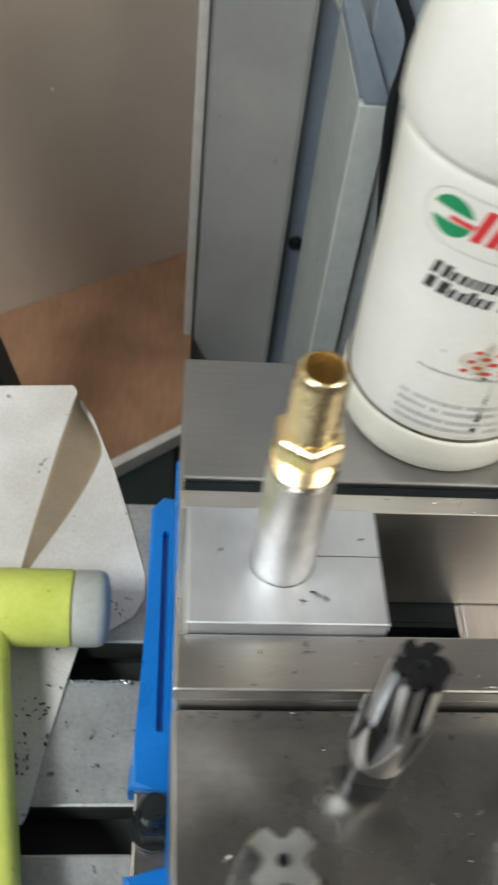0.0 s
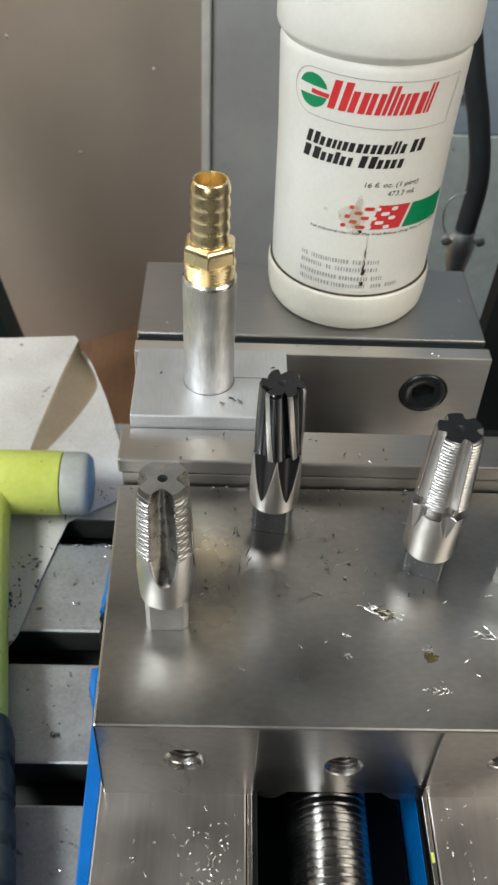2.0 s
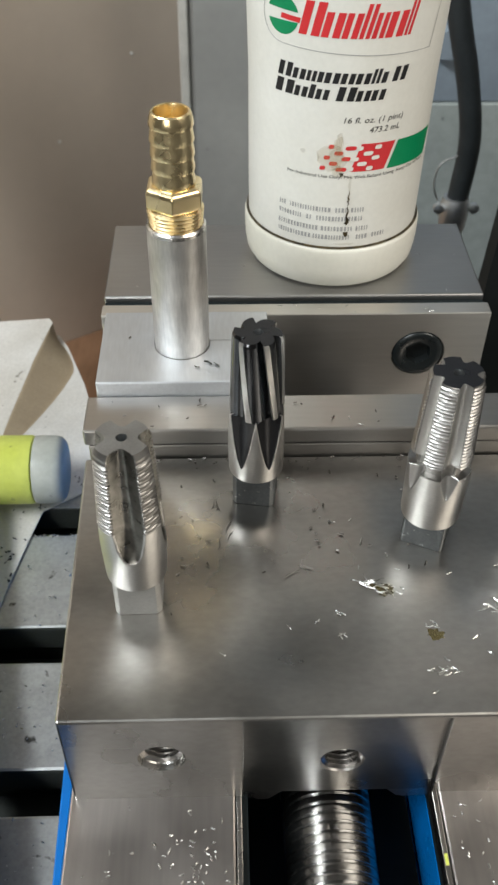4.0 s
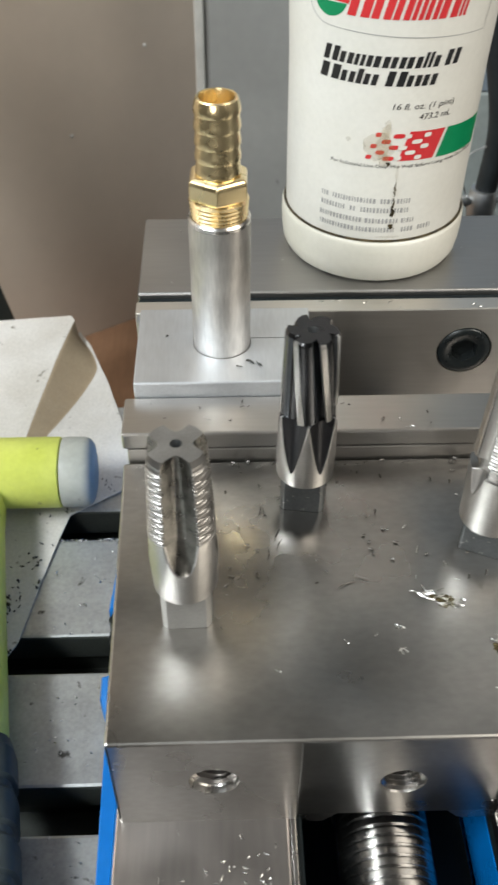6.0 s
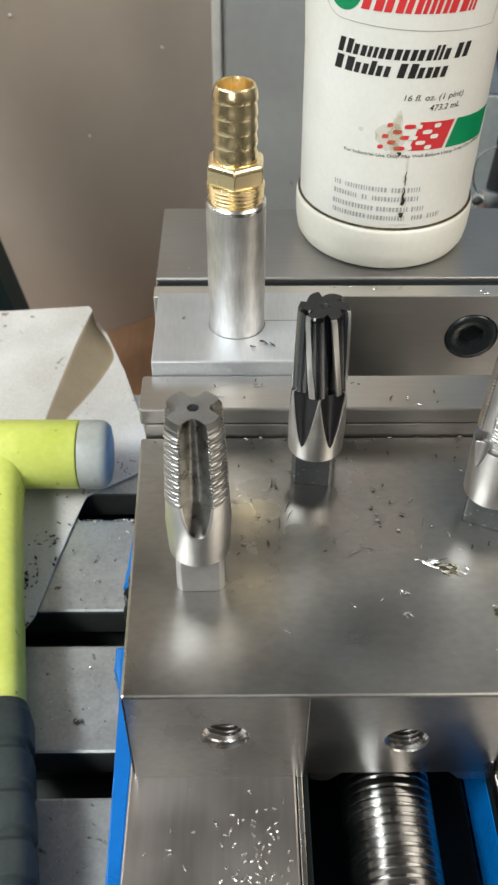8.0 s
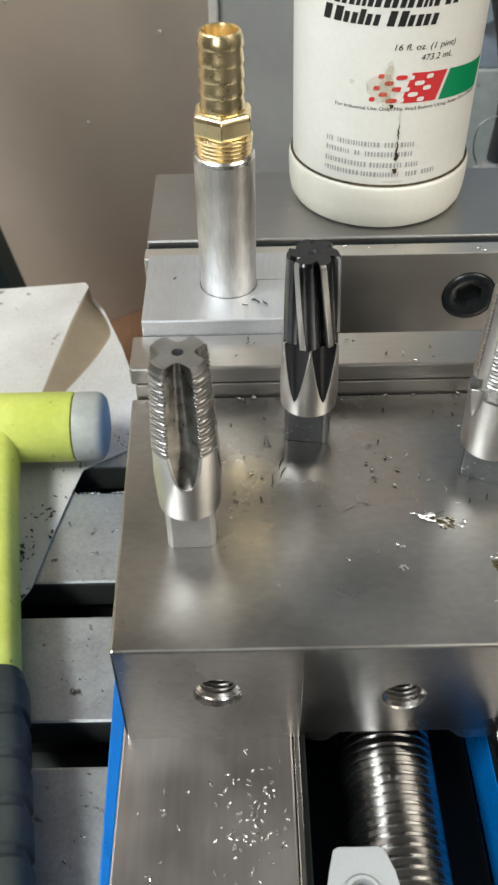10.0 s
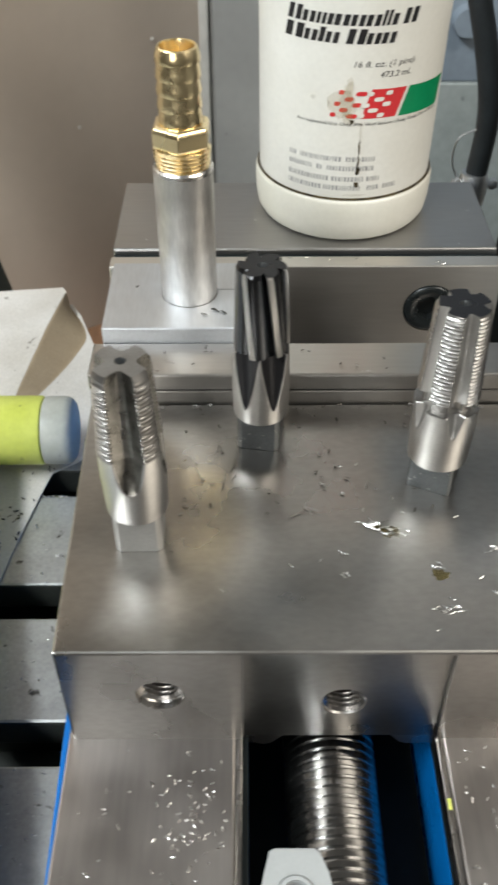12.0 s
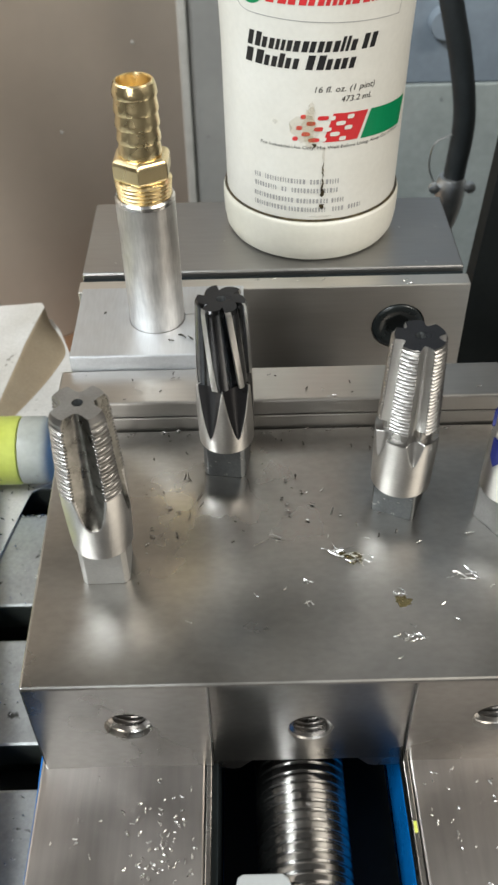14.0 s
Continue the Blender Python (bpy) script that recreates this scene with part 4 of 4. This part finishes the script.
    # oil run down the label
    bm = bmesh.new()
    for zt, zb, w0, w1 in ((0.1093, 0.1080, 0.0009, 0.0005), (0.1020, 0.0985, 0.0001, 0.0004), (0.0982, 0.0960, 0.0004, 0.00012), (0.0955, 0.0915, 0.00015, 0.00045), (0.0913, 0.0885, 0.0003, 0.0010),
                           (0.0848, 0.0832, 0.0008, 0.0008)):
        s = 0.0016 - (0.0036 if zt > 0.105 else 0)
        pts = []
        for k in range(7):
            pts.append((s + (w0 + (w1 - w0) * k / 6) * (0.7 + 0.5 * rng.random()) + 0.0002 * math.sin(k + zt * 9000), zt + (zb - zt) * k / 6))
        pts.append((s, zb - w1 * 0.8))
        for k in range(6, -1, -1):
            pts.append((s - (w0 + (w1 - w0) * k / 6) * (0.7 + 0.5 * rng.random()) + 0.0002 * math.sin(k + zt * 9000), zt + (zb - zt) * k / 6))
        wrap_polygon(bm, pts, 0.0004)
    part("oil_run", bm, OIL, b, "dark dried oil run")
    for s, z0, w, h in ((-0.0035, 0.1205, 0.0012, 0.0040), (-0.0040, 0.1165, 0.0024, 0.0062), (-0.0032, 0.1100, 0.0017, 0.0026), (-0.0060, 0.1150, 0.0050, 0.0050), (-0.0165, 0.1165, 0.0009, 0.0008), (0.0016, 0.1050, 0.0005, 0.0030), (0.0010, 0.0795, 0.005, 0.0004)):
        bm = bmesh.new()
        pts = []
        for a in range(0, 360, 20):
            q = 0.75 + 0.5 * rng.random()
            pts.append((s + w * q * math.cos(radians(a)), z0 + h * q * math.sin(radians(a))))
        wrap_polygon(bm, pts, 0.00036 + 0.00003 * rng.random())
        part("oil_stain", bm, OIL_PALE, b, "pale brown oil stain")


# ---- hammer and paper towel ----
def hammer():
    h = thing("dead_blow_hammer", "hi-vis yellow dead-blow hammer with grey face and black grip", "hammer")
    cy, cz, r = 0.0040, -0.0388, 0.0165
    prof = [(r - 0.002, -0.232), (r, -0.230), (r, -0.1208), (r - 0.0006, -0.1195), (r - 0.002, -0.1191)]
    part("head", lathe(bmesh.new(), prof, 64, (0, cy, cz), "x"), YELLOW, h, "grubby yellow urethane head", True)
    for x0, x1 in ((-0.1189, -0.1042), (-0.2492, -0.2322)):
        prof = [(r - 0.004, x0), (r - 0.0004, x0 + 0.0003), (r - 0.0002, x0 + 0.002), (r - 0.0003, x1 - 0.0048), (r - 0.0010, x1 - 0.0026), (r - 0.0028, x1 - 0.0010), (r - 0.0062, x1 - 0.0002), (r - 0.0110, x1)]
        part("striking_face", lathe(bmesh.new(), prof, 56, (0, cy, cz), "x"), CAPGREY, h, "grey urethane striking face", True)
    # handle runs towards the viewer, slightly to the right
    d = Vector((0.019, -0.100, 0)).normalized()
    a = Vector((-0.1597, -0.004, -0.0425))

    def section(bm, stations):
        rings = []
        side = Vector((-d.y, d.x, 0)) * -1
        for u, w, t in stations:
            c = a + d * u
            rings.append([bm.verts.new(c + side * (w * math.copysign(abs(math.cos(q)) ** 0.62, math.cos(q))) + Vector((0, 0, t * math.copysign(abs(math.sin(q)) ** 0.62, math.sin(q)))))
                          for q in (2 * math.pi * i / 32 for i in range(32))])
        for lo, hi in zip(rings, rings[1:]):
            for i in range(32):
                bm.faces.new((lo[i], lo[(i + 1) % 32], hi[(i + 1) % 32], hi[i]))
        bm.faces.new(rings[0]), bm.faces.new(rings[-1])
        return bm
    st = [(0.0, 0.0140, 0.0150), (0.014, 0.0135, 0.0140), (0.022, 0.0130, 0.0125), (0.06, 0.0126, 0.0120), (0.1285, 0.0123, 0.0120), (0.1295, 0.0118, 0.0115)]
    part("handle", section(bmesh.new(), st), YELLOW, h, "yellow urethane handle", True)
    st = [(0.1296, 0.0125, 0.0115), (0.1305, 0.0140, 0.0126), (0.134, 0.0145, 0.0130)]
    u = 0.134
    while u < 0.31:
        st += [(u + 0.0010, 0.0150, 0.0134), (u + 0.0118, 0.0150, 0.0134), (u + 0.0128, 0.0136, 0.0121), (u + 0.0152, 0.0136, 0.0121)]
        u += 0.0162
    st += [(u + 0.002, 0.0140, 0.012)]
    part("grip", section(bmesh.new(), st), GRIP, h, "ribbed black rubber grip", True, 25)


def towel():
    """A folded paper towel: a flat sheet with a raised fold whose steep side faces right."""
    t = thing("paper_towel", "oil-stained white paper towel lying folded under the hammer", "paper towel")
    side = [(-0.150, -0.110), (-0.1315, -0.075), (-0.1265, -0.045), (-0.1215, -0.020), (-0.1180, -0.004), (-0.1080, 0.003), (-0.0945, 0.012), (-0.0900, 0.022),
            (-0.0905, 0.034), (-0.0985, 0.062), (-0.1085, 0.094), (-0.1215, 0.128), (-0.1285, 0.1405)]
    bm = bmesh.new()
    rows, tan = [], 10
    for k in range(126):
        y = -0.110 + 0.2505 * k / 125
        edge = next(p[0] + (q[0] - p[0]) * (y - p[1]) / (q[1] - p[1]) for p, q in zip(side, side[1:]) if y <= q[1] + 1e-6)
        u = min(1.0, max(0.0, (y - 0.030) / 0.105))
        ridge = min(-0.1480 + 0.0180 * u, edge - 0.004)
        foot = min(ridge + 0.0012 + 0.0185 * max(0.0, 1 - (abs(u - 0.70) * (1.43 if u < 0.7 else 3.3)) ** 1.5), edge - 0.001)
        height = 0.012 * min(1.0, u * 1.5) ** 0.7
        row = []
        for i in range(41):
            if i <= 20:
                x = -0.36 + (ridge + 0.36) * (1 - (1 - i / 20) ** 1.8)
                z = height * (0.55 + 0.45 * math.exp((x - ridge) / 0.05))
            elif i <= 20 + tan:
                s = (i - 20) / tan
                x = ridge + (foot - ridge) * s
                z = height * (1 - s) ** 1.15
            else:
                x = foot + (edge - foot) * (i - 20 - tan) / (20 - tan)
                z = 0.0
            z += 0.0009 * (noise.noise((x * 28, y * 28, 3)) + 0.6)
            row.append(bm.verts.new((x, y, TABLE_Z + 0.0008 + max(0.0, z))))
        rows.append(row)
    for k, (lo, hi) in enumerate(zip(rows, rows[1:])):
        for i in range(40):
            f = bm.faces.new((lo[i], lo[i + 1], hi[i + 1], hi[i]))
            # steep side of the fold: tan-stained paper with its shade mixed into the colour
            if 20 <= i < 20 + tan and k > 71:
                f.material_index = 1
    geo = bmesh.ops.extrude_face_region(bm, geom=bm.faces[:])
    for v in [g for g in geo["geom"] if isinstance(g, bmesh.types.BMVert)]:
        v.co.z -= 0.0007
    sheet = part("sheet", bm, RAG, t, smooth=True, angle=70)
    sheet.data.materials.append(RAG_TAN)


def nylon_tab():
    t = thing("nylon_tab", "milky white nylon tab with a hole lying on the lead screw", "plastic tab", (-0.0105, -0.2098, -0.0045))
    bm = prism(bmesh.new(), [(-0.0070, 0.0), (-0.0056, 0.0008), (0.0056, 0.0008), (0.0072, -0.0004), (0.0092, -0.006), (0.0115, -0.016), (0.0118, -0.032), (-0.0112, -0.032), (-0.0105, -0.016), (-0.0085, -0.006)],
               -0.0004, 0.0022, bevel=0.0005)
    ob = part("tab_plate", bm, NYLON, t)
    cut(ob, [cylinder(0.0037, -0.01, 0.01, (0, -0.0120, 0))])
    prof = [(0.0038, 0.0020), (0.0038, 0.0032), (0.0048, 0.0032), (0.0056, 0.0022), (0.0056, 0.0020)]
    part("raised_rim", lathe(bmesh.new(), prof, 40, (0, -0.0120, 0), closed=True), NYLON, t, smooth=True)


# ---- swarf ----
def sliver(bm, c, length, width, turn, rng):
    """One small bent chip of metal."""
    d = Vector((math.cos(turn), math.sin(turn), 0))
    s = Vector((-d.y, d.x, 0))
    n = 4
    curl = rng.uniform(-0.3, 0.3)
    rows = []
    for k in range(n + 1):
        u = k / n - 0.5
        p = Vector(c) + d * (u * length) + s * (curl * length * (u * u * 2 - 0.25)) + Vector((0, 0, width * 0.4 + length * 0.10 * rng.random()))
        w = width * (1 - 1.2 * u * u) * rng.uniform(0.6, 1.1)
        tilt = rng.uniform(-0.8, 0.8)
        e = (s * math.cos(tilt) + Vector((0, 0, 1)) * math.sin(tilt)) * w * 0.5
        rows.append((bm.verts.new(p - e), bm.verts.new(p + Vector((0, 0, width * 0.35))), bm.verts.new(p + e), bm.verts.new(p - Vector((0, 0, width * 0.2)))))
    for lo, hi in zip(rows, rows[1:]):
        for q in range(4):
            bm.faces.new((lo[q], lo[(q + 1) % 4], hi[(q + 1) % 4], hi[q]))
    bm.faces.new(rows[0]), bm.faces.new(rows[-1])


def swarf():
    rng = random.Random(11)
    J = 0.0447
    clusters = ((0.0145, -0.1320, 9, 0.0030, 0.0046), (0.0205, -0.1350, 10, 0.0042, 0.0030), (0.032, -0.148, 4, 0.0020, 0.0024), (0.033, -0.1635, 10, 0.0024, 0.0028), (0.052, -0.142, 6, 0.0032, 0.0048), (0.0045, -0.1435, 4, 0.0014, 0.0022), (0.0050, -0.1510, 3, 0.0012, 0.0020))
    bm = bmesh.new()
    for x, y, n, spread, size in clusters:
        for k in range(n):
            sliver(bm, (x + rng.gauss(0, spread * 0.6), y + rng.gauss(0, spread * 0.35), J), size * rng.uniform(0.5, 1.3), rng.uniform(0.0003, 0.0007), rng.uniform(-1.1, 0.6), rng)
    singles = ((0.006, -0.107), (0.012, -0.106), (0.0145, -0.1155), (0.0125, -0.126), (0.022, -0.121), (0.0245, -0.127), (0.0045, -0.1435), (-0.002, -0.146), (0.0045, -0.1515),
               (0.044, -0.1525), (0.047, -0.158), (0.034, -0.160), (0.029, -0.1705), (0.0405, -0.129), (0.0565, -0.126), (0.0595, -0.1465), (-0.0105, -0.148), (-0.044, -0.1275), (-0.030, -0.157), (-0.062, -0.118))
    for x, y in singles:
        sliver(bm, (x, y, J), rng.uniform(0.0014, 0.0030), rng.uniform(0.0004, 0.0007), rng.uniform(0, 3.1), rng)
    tagged(part("jaw_swarf", bm, CHIP), "bright metal chips scattered on the movable jaw", "metal chips", kind="stuff")
    bm = bmesh.new()
    for x, y, l, a in ((-0.0085, -0.128, 0.0055, 0.5), (-0.004, -0.1255, 0.005, -0.3), (-0.033, -0.0985, 0.004, 1.4), (-0.0315, -0.099, 0.004, 1.9), (-0.028, -0.108, 0.0045, 1.2), (-0.0275, -0.112, 0.004, 1.1),
                       (-0.031, -0.116, 0.004, 1.5), (-0.026, -0.092, 0.003, 0.6), (0.018, -0.131, 0.004, 0.3), (-0.038, -0.112, 0.002, 0.2)):
        sliver(bm, (x, y, J), l, 0.0004, a, rng)
    for k in range(40):
        sliver(bm, (rng.uniform(-0.045, 0.035), rng.uniform(-0.130, -0.078), J), rng.uniform(0.0008, 0.0018), 0.0008, rng.uniform(0, 3), rng)
    for k in range(40):
        sliver(bm, (rng.uniform(-0.074, 0.076), -0.0757 - 0.0022 * abs(rng.gauss(0, 1)), J), rng.uniform(0.0006, 0.0022), rng.uniform(0.0005, 0.0009), rng.gauss(0, 0.5), rng)
    for k in range(16):
        sliver(bm, (rng.uniform(-0.070, 0.070), rng.uniform(-0.0735, -0.058), 0.0574), rng.uniform(0.0006, 0.0018), 0.0006, rng.uniform(0, 3), rng)
    tagged(part("fine_swarf", bm, CHIP_DARK), "dull hair-thin metal chips on the movable jaw", "metal chips", kind="stuff")
    bm = bmesh.new()
    for k in range(190):
        left = rng.random() < 0.6
        x = rng.gauss(-0.036, 0.008) if left else rng.uniform(0.037, 0.080)
        y = rng.gauss(-0.202, 0.010) if left else rng.uniform(-0.23, -0.180)
        if k % 4 == 0:
            x, y = (rng.uniform(-0.074, -0.030) if left else x), rng.uniform(-0.24, -0.181)
        if (-0.076 < x < -0.028 or 0.0362 < x < 0.084) and y < -0.1795:
            sliver(bm, (x, y, 0.0002), rng.uniform(0.0006, 0.0019), rng.uniform(0.0005, 0.0010), rng.uniform(0, 3.1), rng)
    tagged(part("way_swarf", bm, CHIP), "bright metal chips scattered on the vise ways", "metal chips", kind="stuff")
    bm = bmesh.new()
    for k in range(90):
        x, y = rng.uniform(-0.122, -0.094), rng.uniform(-0.20, -0.018)
        if min(abs(y - s) for s in SLOTS) > 0.0095:
            sliver(bm, (x, y, TABLE_Z + 0.0002), rng.uniform(0.0005, 0.0016), rng.uniform(0.0004, 0.0008), rng.uniform(0, 3.1), rng)
    for k in range(26):
        sliver(bm, (rng.uniform(-0.120, -0.090), -0.0185 - rng.random() * 0.0015, TABLE_Z + 0.0002), rng.uniform(0.0006, 0.002), 0.0008, rng.uniform(0, 3.1), rng)
    tagged(part("table_swarf", bm, CHIP), "bright metal chips on the milling table", "metal chips", kind="stuff")
    bm = bmesh.new()
    for k in range(70):
        u = rng.random()
        x, y = -0.147 + 0.020 * u + rng.gauss(0, 0.004), -0.085 + 0.060 * u + rng.gauss(0, 0.010)
        if x < -0.132 + (y + 0.075) * 0.17:
            sliver(bm, (x, y, TABLE_Z + 0.0021), rng.uniform(0.0006, 0.0026), rng.uniform(0.0006, 0.0014), rng.uniform(0, 3.1), rng)
    for x, y in ((-0.138, 0.075), (-0.1715, 0.085), (-0.164, 0.052), (-0.118, -0.002), (-0.101, 0.012), (-0.104, 0.016), (-0.150, 0.050)):
        for k in range(4):
            sliver(bm, (x + rng.gauss(0, 0.0012), y + rng.gauss(0, 0.0012), TABLE_Z + 0.0021), rng.uniform(0.0006, 0.0016), 0.0008, rng.uniform(0, 3.1), rng)
    tagged(part("towel_grit", bm, CHIP_GRIT), "black oily grit and chips on the paper towel", "metal chips", kind="stuff")
    # smudges and chips on the block and the fixed jaw
    bm = bmesh.new()
    for x, y, l, a in ((-0.0345, -0.0455, 0.0034, -0.6), (-0.0315, -0.0468, 0.0028, -0.9), (-0.0385, -0.0480, 0.0022, -0.4), (-0.0180, -0.0250, 0.0016, 0.3), (-0.0640, -0.0300, 0.0012, 0.9)):
        sliver(bm, (x, y, 0.0632), l, 0.0009, a, rng)
    tagged(part("block_grit", bm, CHIP_GRIT), "dark oily grit on the aluminium block", "metal chips", kind="stuff")
    bm = bmesh.new()
    for k in range(8):
        sliver(bm, (rng.uniform(-0.010, 0.070), rng.uniform(-0.0115, -0.0060), 0.0613), rng.uniform(0.0008, 0.0034), 0.0004, rng.gauss(0.2, 0.5), rng)
    for k in range(8):
        sliver(bm, (rng.uniform(-0.070, 0.072), rng.uniform(0.001, 0.050), 0.0616), rng.uniform(0.0006, 0.0014), 0.0004, rng.uniform(0, 3), rng)
    for k in range(9):
        sliver(bm, (rng.uniform(-0.070, 0.070), rng.uniform(-0.0735, -0.058), 0.0573), rng.uniform(0.0006, 0.0018), 0.0004, rng.uniform(0, 3), rng)
    tagged(part("plate_swarf", bm, CHIP), "bright fine chips on the jaw plates", "metal chips", kind="stuff")
    # wet oil spots on the jaw
    o = thing("oil_spot", "small amber cutting-oil drop under a chip", "oil drop")
    for x, y, r in ((0.0325, -0.1512, 0.0027), (0.0200, -0.1345, 0.0030), (0.0165, -0.1330, 0.0018)):
        bm = lathe(bmesh.new(), [(r, 0.04452), (r * 0.8, 0.04468), (r * 0.3, 0.0448)], 24, (x, y, 0))
        for v in bm.verts:
            q = 0.75 + 0.5 * noise.noise((v.co.x * 700, v.co.y * 700, 5))
            v.co.x, v.co.y = x + (v.co.x - x) * q * 1.1, y + (v.co.y - y) * q
        part("drop", bm, OIL_DROP, o, smooth=True)


def motions():
    """Nothing but the camera moves in this place."""


room()
milling_table()
surroundings()
vise()
workpieces()
taps()
bottle()
hammer()
towel()
nylon_tab()
swarf()
motions()
